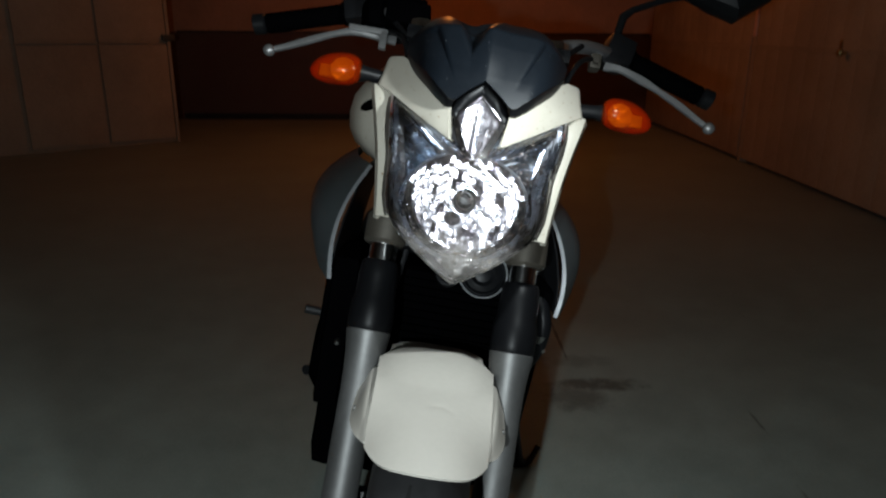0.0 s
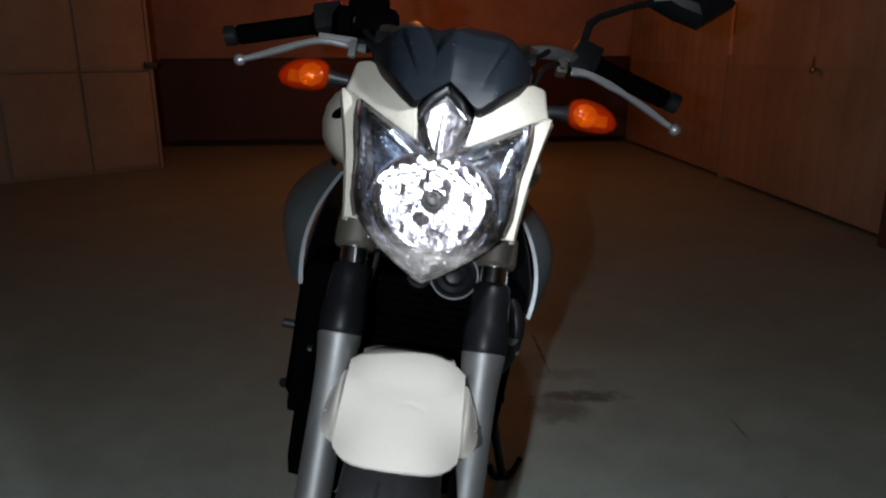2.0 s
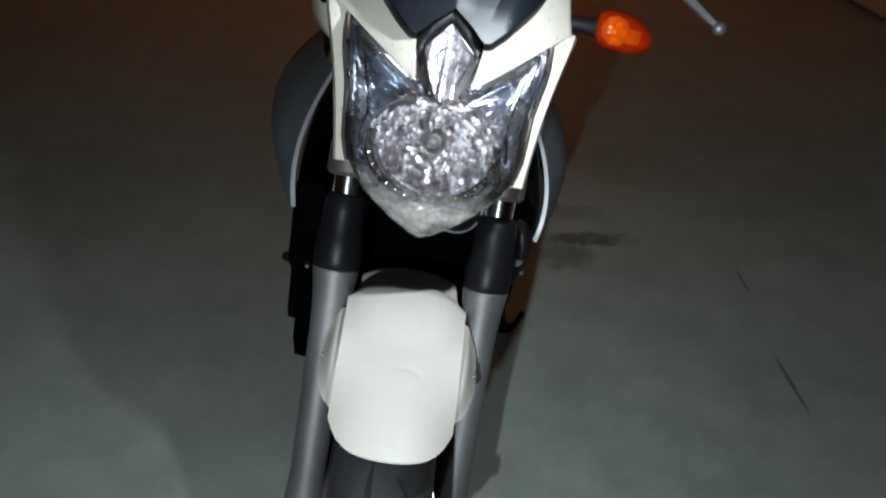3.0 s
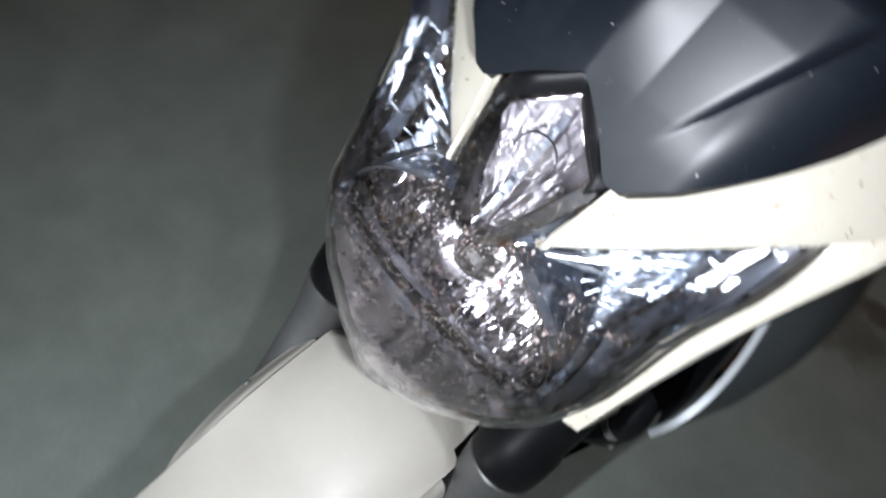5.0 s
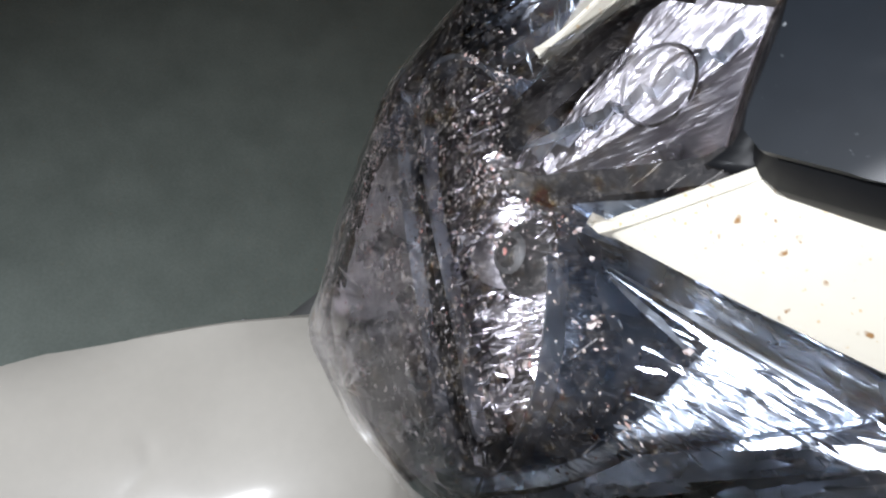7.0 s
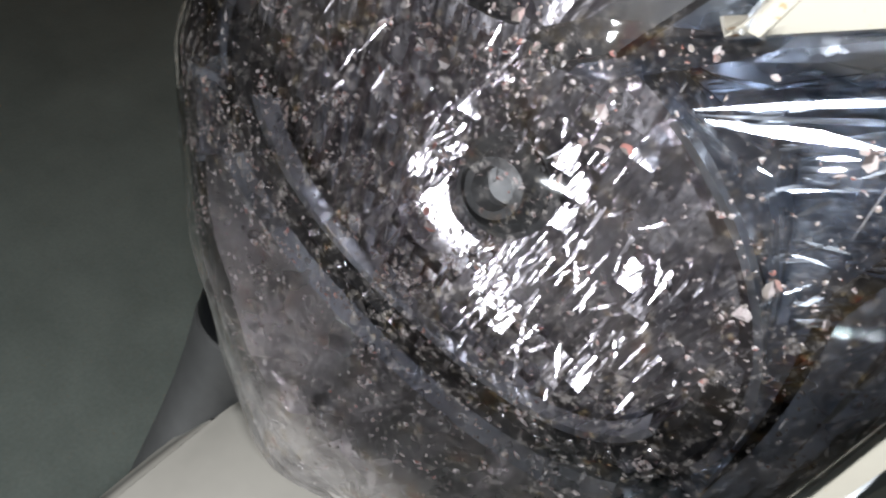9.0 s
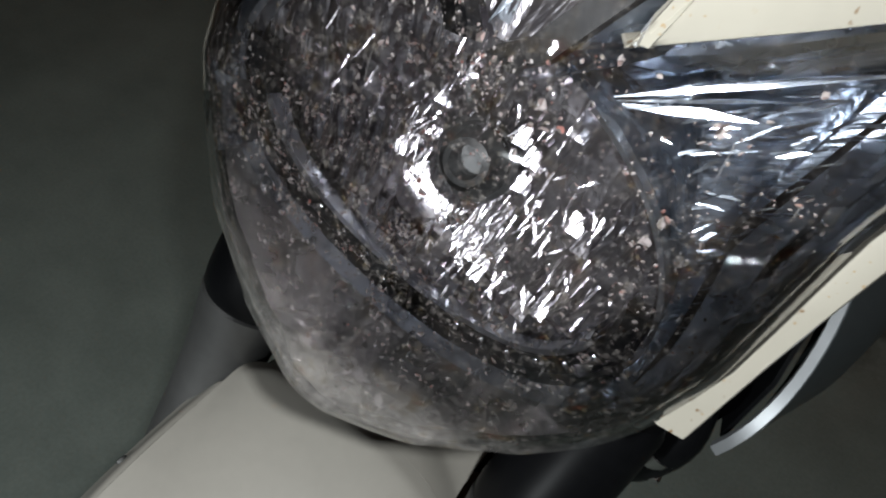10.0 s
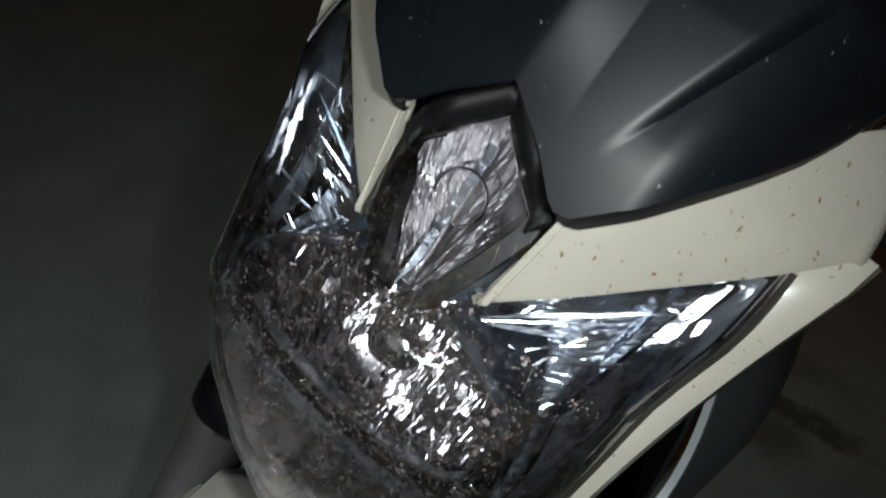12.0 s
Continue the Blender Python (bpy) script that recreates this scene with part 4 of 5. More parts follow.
# the rim leans so that its lower part shines from above
ring(BOWL_R - 0.0004, BOWL_R + 0.0072, -0.0075, BAND, "bowl_rim", "bluish bright rim under the reflector", 95, 265, lean=0.62)
ring(BOWL_R - 0.0010, BOWL_R + 0.0012, -0.0050, BAND, "bowl_edge", "thin bright edge of the reflector", 30, 95)
ring(BOWL_R - 0.0010, BOWL_R + 0.0012, -0.0050, BAND, "bowl_edge", "thin bright edge of the reflector", 265, 330)
# raised black ring whose colour paints the shade of a gap
black_ring = ring(BOWL_R - 0.0085, BOWL_R - 0.0006, -0.0035, BLACK, "bowl_black_ring", "black ring standing in for the slotted gap inside the rim", 80, 280)
ring(BOWL_R - 0.0108, BOWL_R - 0.0086, -0.0050, BAND, "inner_edge", "thin bright line inside the gap", 95, 265)
for k in range(15):
    a = radians(100 + 160 * k / 14)
    r = bowl_radius(a) * (1 - 0.0045 / BOWL_R)
    part("slot", Soup().block((-0.0022, -0.0006, -0.0011), (0.0022, 0.0006, 0.0011), 0.0004, Matrix.Translation((r * math.sin(a), rim_v(a) - 0.0048, BOWL_W + r * math.cos(a))) @ Matrix.Rotation(a + math.pi / 2, 4, "Y")), CHROME, black_ring)

bulb = part("bulb_shield", Soup().revolve([(0.012, 0.0155), (-0.008, 0.0155), (-0.010, 0.0135), (-0.006, 0.0115), (-0.010, 0.009), (-0.018, 0.0085), (-0.019, 0.006), (-0.012, 0.0055), (-0.012, 0.0)], (0, -0.092, 0.566), "y", 36), ALLOY, headlight, "grey bulb holder ring")

# position lamp in the notch above
def pos_v(x, w):
    return -0.161 + max(0, w - 0.612) * 0.22 + 9 * x * x


def pos_half(w):
    return curve([(0.610, 0.005), (0.616, 0.012), (0.640, 0.0215), (0.660, 0.0285), (0.668, 0.0280), (0.681, 0.0155), (0.694, 0.0022)], w)


def lens_top_half(w):
    return curve([(0.610, 0.007), (0.618, 0.018), (0.626, 0.0285), (0.632, 0.0318), (0.664, 0.0345), (0.672, 0.0260), (0.694, 0.0030)], w)


def pos_rows(n, m, lift, inset, half=None):
    rows = []
    for i in range(n):
        w = 0.610 + 0.084 * i / (n - 1)
        h = max(0.0015, (half or pos_half)(w) - inset)
        rows.append([(h * (2 * j / (m - 1) - 1), pos_v(h * (2 * j / (m - 1) - 1), w) + lift, w) for j in range(m)])
    return rows


def pocket(x, v, w):
    """Depth of the little reflector: upright flutes on a gently domed floor."""
    flute = 0.0006 * abs((x / 0.0090 + 0.25) % 1 - 0.5)
    cell = 0.0006 * abs(((w - 0.607) / 0.0150) % 1 - 0.5) - 2.2 * (w - 0.652) ** 2
    return -0.130 + 0.04 * (w - 0.655) - 0.30 * abs(x) + flute + cell


position = part("position_lamp", Soup().sheet([[(x, max(pocket(x, v, w), v + 0.002), w) for x, v, w in r] for r in pos_rows(113, 56, 0.0, 0.001)], 0.002), POCKET, bike, "small clear lamp above the headlight", sharp=18)
part("position_lens", Soup().sheet(pos_rows(48, 31, 0.0, 0.0, lens_top_half), 0.002, rims=False), LENS_TOP, position, "clear wedge-shaped lens", sharp=60)
part("bulb_dome", Soup().revolve([(0.0, 0.011), (-0.005, 0.0105), (-0.009, 0.007), (-0.011, 0.0)], (0, -0.142, 0.657), "y", 28), FROST, position, "round clear bulb")
# each step of the strip is tilted to shine when seen from ahead
strip_rows = []
for k in range(7):
    mid = 0.6210 + 0.0094 * k
    for d in (-0.0044, 0.0044):
        strip_rows.append([(x, pos_v(0, mid) + 0.0095 - 0.36 * d + 5.0 * x * x, mid + d) for x in (-0.0019, -0.0010, 0.0, 0.0010, 0.0019)])
part("bulb_ring", Soup().revolve([(0.0, 0.0118), (-0.0012, 0.0124), (-0.0020, 0.0118), (-0.0012, 0.0110)], (0, -0.142, 0.657), "y", 36), CHROME, position, "bright ring round the bulb")
# sliver added and tilted to draw the streak below the bulb
part("bulb_streak", Soup().add([(x, pos_v(0, w) + 0.0060 + 0.34 * (w - 0.632) * 0.5 + 0.20 * x, w) for x, w in ((-0.0006, 0.6150), (0.0022, 0.6260), (0.0016, 0.6500), (-0.0016, 0.6420))], [(0, 1, 2), (0, 2, 3)]), BLADE, position, "bluish sliver added for the bright streak below the bulb")
part("bulb_strip", Soup().sheet(strip_rows, 0.0012), BAND, position, "strip in steps tilted to shine down the middle", sharp=20)
# black recess between the edge of the screen and the small lamp
hood = []
for i in range(33):
    t = -1 + i / 16
    a = abs(t)
    xo, wo = curve([(0, 0.0), (0.78, 0.0335), (1, 0.0375)], a), curve([(0, 0.7085), (0.78, 0.6795), (1, 0.668)], a)
    xi, wi = curve([(0, 0.0), (0.78, 0.0275), (1, 0.0290)], a), curve([(0, 0.6945), (0.78, 0.6685), (1, 0.660)], a)
    sg = -1 if t < 0 else 1
    low = 0.012 * ease((a - 0.45) / 0.45)
    hood.append([(sg * xo, -0.146 + low, wo + 0.004), (sg * xo, -0.1515 + low, wo + 0.001), (sg * (xo * 0.9 + xi * 0.1), -0.1530 + low, wo * 0.9 + wi * 0.1), (sg * (xo * 0.15 + xi * 0.85), pos_v(xi, wi) - 0.0015, wo * 0.15 + wi * 0.85), (sg * xi, pos_v(xi, wi) + 0.0005, wi), (sg * xi * 0.99, pos_v(xi, wi) + 0.012, wi - 0.001)])
part("shroud", Soup().sheet(hood, -0.0015), BLACK, position, "black recess round the small lamp", sharp=110)
rim = []
for i in range(25):
    s = -1 + i / 12
    x, w = 0.0280 * s, 0.6945 - 0.0275 * abs(s) ** 0.95
    v = pos_v(x, w) - 0.001
    rim.append([(x, v + 0.002, w + 0.0009), (x, v, w + 0.0004), (x, v, w - 0.0004), (x, v + 0.002, w - 0.0009)])
part("lamp_trim", Soup().sheet(rim, -0.0006), BOWL, position, "thin bright edge of the small lamp")
# black gasket and bright plate between the lamp and the white brows
for side in (-1, 1):
    seal, plate_rows = [], []
    for i in range(26):
        w = 0.6085 + 0.066 * i / 25
        inner = max(0.003, pos_half(max(0.610, w)) - 0.0015)
        mid = inner + 0.0055
        outer = max(mid + 0.001, curve([(0.6085, 0.012), (0.622, 0.028), (0.630, 0.0365), (0.676, 0.0445), (0.70, 0.052)], w))
        v = pos_v(inner, w)
        seal.append([(side * inner, v + 0.010, w), (side * (inner + 0.001), v + 0.0035, w), (side * mid, v + 0.0045, w), (side * (mid + 0.001), v + 0.012, w)])
        plate_rows.append([(side * (mid + (outer - mid) * k / 4), pos_v(mid, w) + 0.0065 + 0.012 * k / 4, w) for k in range(5)])
    part("lamp_gasket", Soup().sheet(seal, 0.002 * side), BLACK, position, "black gasket round the small lamp", sharp=50)
    part("lamp_plate", Soup().sheet(plate_rows, 0.002 * side), CHEEK, position, "bright plate beside the small lamp", sharp=50)
backing = Soup().prism([(0.0, 0.606), (0.034, 0.632), (0.042, 0.678), (0.034, 0.700), (0.0, 0.716), (-0.034, 0.700), (-0.042, 0.678), (-0.034, 0.632)], lambda x, w: lens_v(x, w) + 0.030, lambda x, w: lens_v(x, w) + 0.06)
part("lamp_backing", backing, BLACK, position, "black recess round the small lamp")

# white brow and side strip on each side
def brow_rows(side):
    lower = [(0.0, 0.030, 0.6265), (0.35, 0.064, 0.652), (0.7, 0.098, 0.679), (0.9, 0.121, 0.698), (1.0, 0.141, 0.715)]
    upper = [(0.0, 0.0315, 0.630), (0.10, 0.0385, 0.676), (0.35, 0.062, 0.706), (0.6, 0.092, 0.742), (0.82, 0.119, 0.768), (1.0, 0.136, 0.770)]
    rows = []
    for t in [0, 0.02, 0.05, 0.075, 0.1] + [0.1 + 0.9 * i / 16 for i in range(1, 17)]:
        lo = (curve([(a, b) for a, b, c in lower], t), curve([(a, c) for a, b, c in lower], t))
        hi = (curve([(a, b) for a, b, c in upper], t), curve([(a, c) for a, b, c in upper], t))
        row = []
        for s in (0.0, 0.0, 0.06, 0.25, 0.5, 0.75, 0.94, 1.0, 1.0):
            x, w = lo[0] + (hi[0] - lo[0]) * s, lo[1] + (hi[1] - lo[1]) * s
            row.append((side * x, brow_v(x, w) - 0.0045 + 0.0030 * ease((0.06 - x) / 0.03), w))
        row[0] = (row[0][0], row[0][1] + 0.007, row[0][2])
        row[1] = (row[1][0], row[1][1] + 0.001, row[1][2])
        row[7] = (row[7][0], row[7][1] + 0.001, row[7][2])
        row[8] = (row[8][0], row[8][1] + 0.007, row[8][2])
        rows.append(row)
    for out, back, up in ((0.003, 0.002, -0.001), (0.006, 0.007, -0.003), (0.008, 0.016, -0.006)):
        rows.append([(side * (abs(x) + out), v + back, w + up * (1 if w > 0.74 else -0.3)) for x, v, w in [(p[0], p[1], p[2]) for p in rows[20]]])
    return rows


for side in (-1, 1):
    brow = part("headlight_brow", Soup().sheet(brow_rows(side), 0.0035 * side), WHITE, bike, "creamy white brow panel spotted with insects", sharp=40)
    rows = []
    for i in range(13):
        t = i / 12
        x, v, w = 0.1435 - 0.0375 * t - 0.004 * math.sin(math.pi * t), -0.0665 - 0.0275 * t + 0.004 * math.sin(math.pi * t) + 0.010 * ease((0.09 - t) / 0.09), 0.7185 - 0.1925 * t
        k = 0.0110 - 0.0020 * t
        kin = 0.0145 - 0.0055 * t
        rows.append([(side * (x - kin), v - 0.000, w), (side * (x - k * 0.3), v - 0.003, w), (side * (x + k * 0.6), v - 0.000, w), (side * (x + k), v + 0.012, w), (side * (x + k * 0.5), v + 0.034 - 0.02 * t, w)])
    part("side_strip", Soup().sheet(rows, -0.003 * side), WHITE, brow, "slim white strip beside the lens", sharp=40)
    gap, edge_rows = [], []
    for i in range(13):
        t = i / 12
        w = 0.698 - 0.170 * t
        x = curve(LENS_HALF, w)
        v = lens_v(x, w)
        edge_rows.append([(side * (x - 0.0012), v - 0.0016, w), (side * (x + 0.0008), v + 0.0004, w), (side * (x + 0.0016), v + 0.005, w), (side * (x + 0.0022), v + 0.010, w)])
        gap.append([(side * (x + 0.0018), v + 0.0095, w), (side * (x + 0.0045), v + 0.013, w), (side * (x + 0.0075), v + 0.024, w)])
    part("lens_edge", Soup().sheet(edge_rows, -0.001 * side), BAND, brow, "bright turned edge of the lens", sharp=60)
    part("lens_seal", Soup().sheet(gap, -0.002 * side), SEAL, brow, "soiled rubber seal along the lens")
    # shoulder knuckle that carries the indicator
    part("shoulder", Soup().block((0.118, -0.045, 0.715), (0.142, 0.02, 0.768), 0.007, Matrix.Diagonal((side, 1, 1, 1))), WHITE, brow, "white shoulder of the lamp frame")

# dark fly screen
def screen_v(x, w):
    ax = abs(x)
    c = curve([(0.66, -0.163), (0.675, -0.162), (0.715, -0.1575), (0.76, -0.151), (0.783, -0.146), (0.80, -0.124), (0.84, -0.062)], w)
    v = c + 0.10 * ax + 0.045 * ease((ax - 0.055) / 0.06) * (ax / 0.11) + 18.0 * max(0.0, ax - 0.075) ** 2
    # the ridge that rises from the fold over the lamp
    v -= 0.0035 * (math.sqrt(0.003 ** 2 + 0.022 ** 2) - math.sqrt(0.003 ** 2 + min(ax, 0.022) ** 2)) / 0.019 * ease((w - 0.70) / 0.05)
    # the notch between the two humps
    notch = (w - 0.738) * 0.46 - abs(x + 0.023)
    v += 0.028 * ease(notch / 0.017 + 0.08) * (1.0 if w < 0.79 else max(0.25, 1 - (w - 0.79) / 0.05))
    # the slit on each flank
    line = 0.0415 + (w - 0.713) * 0.385
    grow = ease((w - 0.700) / 0.065) * ease((0.787 - w) / 0.012)
    v += 0.0060 * ease((ax - line + 0.002) / 0.005) * grow * ease((0.034 - ax + line) / 0.030)
    return v


def screen_low(ax):
    return curve([(0, 0.7085), (0.02, 0.6930), (0.033, 0.6800), (0.037, 0.6775), (0.043, 0.6785), (0.058, 0.6930), (0.072, 0.7105), (0.085, 0.727), (0.095, 0.741), (0.103, 0.756), (0.108, 0.768), (0.111, 0.782)], ax)


def screen_high(x):
    return curve([(-0.111, 0.785), (-0.109, 0.796), (-0.104, 0.806), (-0.096, 0.8135), (-0.085, 0.8185), (-0.070, 0.8225), (-0.055, 0.8225), (-0.044, 0.8195), (-0.035, 0.8135), (-0.028, 0.8105), (-0.021, 0.8120), (-0.012, 0.8180), (0.0, 0.8215), (0.02, 0.8235), (0.045, 0.8240), (0.075, 0.8225), (0.092, 0.8195), (0.102, 0.8135), (0.108, 0.804), (0.111, 0.785)], x)


rows = []
for j in range(241):
    x = -0.111 + 0.222 * j / 240
    lo, hi = screen_low(abs(x)), screen_high(x)
    rows.append([(x, screen_v(x, lo + (hi - lo) * i / 90), lo + (hi - lo) * i / 90) for i in range(91)])
screen = part("fly_screen", Soup().sheet(rows, -0.004), SCREEN, bike, "dark plastic fly screen with rain spots", sharp=50)
# black strip added for the dark gap between the screen and the white brows
for side in (-1, 1):
    rows = []
    for i in range(20):
        ax = 0.036 + 0.074 * i / 19
        w = screen_low(ax)
        rows.append([(side * ax, screen_v(side * ax, w) + 0.003, w + 0.002), (side * (ax + 0.002), screen_v(side * ax, w) + 0.010, w - 0.003), (side * (ax + 0.003), screen_v(side * ax, w) + 0.030, w - 0.004)])
    part("screen_gap_strip", Soup().sheet(rows, 0.002 * side), BLACK, screen, "black strip standing in for the gap under the screen")
part("instrument_cluster", Soup().block((-0.080, -0.03, 0.755), (0.080, 0.035, 0.808), 0.015), BLACK, bike, "black instrument housing behind the screen")

# indicators
for side in (-1, 1):
    rows = []
    for i in range(33):
        t = i / 32
        x = 0.1735 + 0.0715 * t
        r = 0.0222 * max(0.0, 1 - abs(2 * t ** 0.74 - 1) ** 2.3) ** 0.52
        r = max(r, 0.0006)
        rows.append([(side * x, -0.058 + 0.9 * r * math.sin(2 * math.pi * k / 32), 0.735 - 0.009 * t * t + r * math.cos(2 * math.pi * k / 32)) for k in range(32)])
    lampbody = part("indicator", Soup().sheet(rows, -0.0012 * side, closed=True), AMBER, bike, "amber indicator lamp", sharp=60)
    part("indicator_reflector", Soup().revolve([(0.012, 0.0), (0.0105, 0.004), (0.0065, 0.010), (0.001, 0.0150), (-0.004, 0.0185)], (side * 0.200, -0.054, 0.7335), "y", 9), SILVER, lampbody, "small bright reflector inside", sharp=10)
    part("indicator_back", Soup().block((0.212, -0.052, 0.722), (0.234, -0.047, 0.740), 0.002, Matrix.Diagonal((side, 1, 1, 1))), SILVER, lampbody, "bright step inside the tip")
    part("indicator_stem", Soup().tube([(side * 0.180, -0.052, 0.735), (side * 0.174, -0.050, 0.735), (side * 0.165, -0.048, 0.736), (side * 0.125, -0.035, 0.737)], [0.0135, 0.0125, 0.0098, 0.0105], 18), BLACK, lampbody, "black rubber stem")

# horn between the fork legs
horn = part("horn", Soup().revolve([(0.02, 0.0), (0.02, 0.03), (0.0, 0.034), (-0.004, 0.030), (0.0, 0.026), (-0.004, 0.018), (0.0, 0.012), (-0.003, 0.0)], (0.046, 0.002, 0.484), "y", 40), BLACK, bike, "round black horn with a bright rim")
part("horn_rim", Soup().revolve([(0.004, 0.0335), (-0.003, 0.0338), (-0.0045, 0.0350), (-0.003, 0.0362), (0.004, 0.0355)], (0.046, 0.002, 0.484), "y", 48), SILVER, horn, "bright horn rim")
part("lock_barrel", Soup().revolve([(0.02, 0.0), (0.02, 0.018), (-0.004, 0.018), (-0.006, 0.014), (-0.002, 0.011), (-0.002, 0.0)], (-0.004, 0.002, 0.476), "y", 28), BLACK, bike, "small round fitting under the lamp")

# handlebar, grips, levers, mirrors
half_bar = [(0.0, 0.045, 0.862), (0.07, 0.046, 0.863), (0.105, 0.050, 0.868), (0.132, 0.056, 0.878), (0.157, 0.064, 0.886), (0.185, 0.082, 0.893), (0.213, 0.112, 0.903), (0.245, 0.130, 0.907), (0.30, 0.136, 0.893)]
bar = part("handlebar", Soup().tube(spline([(-x, v, w) for x, v, w in reversed(half_bar[1:])] + half_bar, 5), 0.0112, 18), BAR, bike, "silver tubular handlebar")


def blade(points, halves, thick):
    """A flat cast lever: rounded bar section, broad across the view."""
    pts = spline(points, 5)
    rows = []
    for i, p in enumerate(pts):
        h = curve([(k / (len(halves) - 1), q) for k, q in enumerate(halves)], i / (len(pts) - 1))
        d = (pts[min(i + 1, len(pts) - 1)] - pts[max(i - 1, 0)]).normalized()
        up = (Vector((0, 0, 1)) - d * d.z).normalized()
        out = d.cross(up)
        rows.append([p + up * h * a + out * thick * c for a, c in ((1, 0.35), (1, -0.35), (0.75, -0.9), (0.2, -1.0), (-0.2, -1.0), (-0.75, -0.9), (-1, -0.35), (-1, 0.35), (-0.75, 0.9), (0.75, 0.9))])
    n = 10
    s = Soup()
    return s.add([p for r in rows for p in r], [(i * n + k, i * n + (k + 1) % n, (i + 1) * n + (k + 1) % n, (i + 1) * n + k) for i in range(len(rows) - 1) for k in range(n)] + [tuple(range(n)), tuple(range((len(rows) - 1) * n, len(rows) * n))])


for side in (-1, 1):
    grip = Soup()
    prof, pts = [], []
    for k in range(29):
        t = k / 28
        pts.append((side * (0.245 + 0.135 * t), 0.13 + 0.014 * t, 0.907 - 0.036 * t))
        prof.append(0.0165 + (0.0008 if k % 2 else 0) + (0.004 if k < 2 else 0))
    grip.tube(pts, prof, 18)
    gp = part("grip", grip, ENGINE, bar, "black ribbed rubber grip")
    part("bar_end", Soup().tube([(side * 0.382, 0.144, 0.871), (side * 0.385, 0.144, 0.870), (side * 0.402, 0.146, 0.866), (side * 0.405, 0.146, 0.865)], [0.013, 0.0175, 0.0175, 0.013], 18), BLACK, gp, "black bar end")
    part("switch_box", Soup().block((-0.024, -0.024, -0.022), (0.024, 0.024, 0.026), 0.008, Matrix.Translation((side * 0.222, 0.118, 0.908)) @ pose(0, 0, 0, 0, side * 14, side * 8)), BLACK, bar, "black switch box")

left = [(-0.150, 0.085, 0.852), (-0.185, 0.075, 0.850), (-0.215, 0.072, 0.851), (-0.245, 0.074, 0.843), (-0.285, 0.080, 0.828), (-0.325, 0.083, 0.810), (-0.350, 0.082, 0.799)]
right = [(0.200, 0.092, 0.872), (0.225, 0.082, 0.866), (0.262, 0.080, 0.852), (0.290, 0.078, 0.838), (0.325, 0.074, 0.818), (0.355, 0.068, 0.796), (0.373, 0.063, 0.784)]
for pts, name in ((left, "brake_lever"), (right, "clutch_lever")):
    s = blade(pts, [0.0078, 0.0056, 0.0068, 0.0046, 0.0062, 0.0050, 0.0038], 0.0046)
    lv = part(name, s, LEVER, bike, "silver alloy hand lever with a ball end")
    e = pts[-1]
    part("ball_end", Soup().revolve([(-0.0095, 0.0), (-0.0085, 0.005), (-0.005, 0.0085), (0, 0.0098), (0.005, 0.0085), (0.0085, 0.005), (0.0095, 0.0)], e, "x", 18), LEVER, lv)
    sg = -1 if e[0] < 0 else 1
    part("perch", Soup().block((-0.022, -0.012, -0.011), (0.022, 0.022, 0.013), 0.006, Matrix.Translation((pts[0][0] + sg * 0.008, 0.10, 0.872 if sg < 0 else 0.886)) @ pose(0, 0, 0, 0, sg * 12, 0)), BLACK, lv, "lever bracket")
part("lever_adjuster", Soup().block((-0.174, 0.062, 0.826), (-0.162, 0.072, 0.858), 0.002).block((-0.226, 0.062, 0.850), (-0.164, 0.071, 0.859), 0.002), LEVER, bike, "angular alloy lever adjuster")

LEVEL = Matrix.Translation((-0.16, 0.127, 0.975)) @ Matrix.Rotation(radians(24), 4, "X") @ Matrix.Rotation(radians(3), 4, "Y") @ Matrix.Translation((0.16, -0.127, -0.975))
tank_res = part("brake_reservoir", Soup().block((-0.196, 0.10, 0.905), (-0.128, 0.155, 0.974), 0.010, LEVEL).block((-0.140, 0.105, 0.900), (-0.112, 0.150, 0.958), 0.008, LEVEL), ENGINE, bike, "black brake fluid reservoir with a white lid")
part("reservoir_neck", Soup().block((-0.190, 0.108, 0.972), (-0.138, 0.150, 0.984), 0.004, LEVEL), ENGINE, tank_res, "stepped black neck under the lid")
part("lid", Soup().block((-0.203, 0.100, 0.983), (-0.120, 0.156, 0.994), 0.004, LEVEL), LID, tank_res, "white square reservoir lid")
part("throttle_housing", Soup().block((-0.028, -0.020, -0.024), (0.028, 0.026, 0.024), 0.009, Matrix.Translation((-0.180, 0.080, 0.889)) @ pose(0, 0, 0, 0, -8, 22)), ENGINE, bar, "black throttle housing")
part("master_cylinder", Soup().block((-0.170, 0.040, 0.864), (-0.098, 0.082, 0.904), 0.010), ENGINE, bar, "black master cylinder on the bar")
part("kill_switch", Soup().block((-0.235, 0.112, 0.930), (-0.205, 0.138, 0.948), 0.006), RED, bike, "red stop switch")
part("bar_clamp", Soup().block((0.168, 0.055, 0.850), (0.186, 0.078, 0.876), 0.005).tube([(0.176, 0.050, 0.858), (0.176, 0.044, 0.858)], 0.005, 12), BRONZE, bike, "dull clamp of the clutch lever")

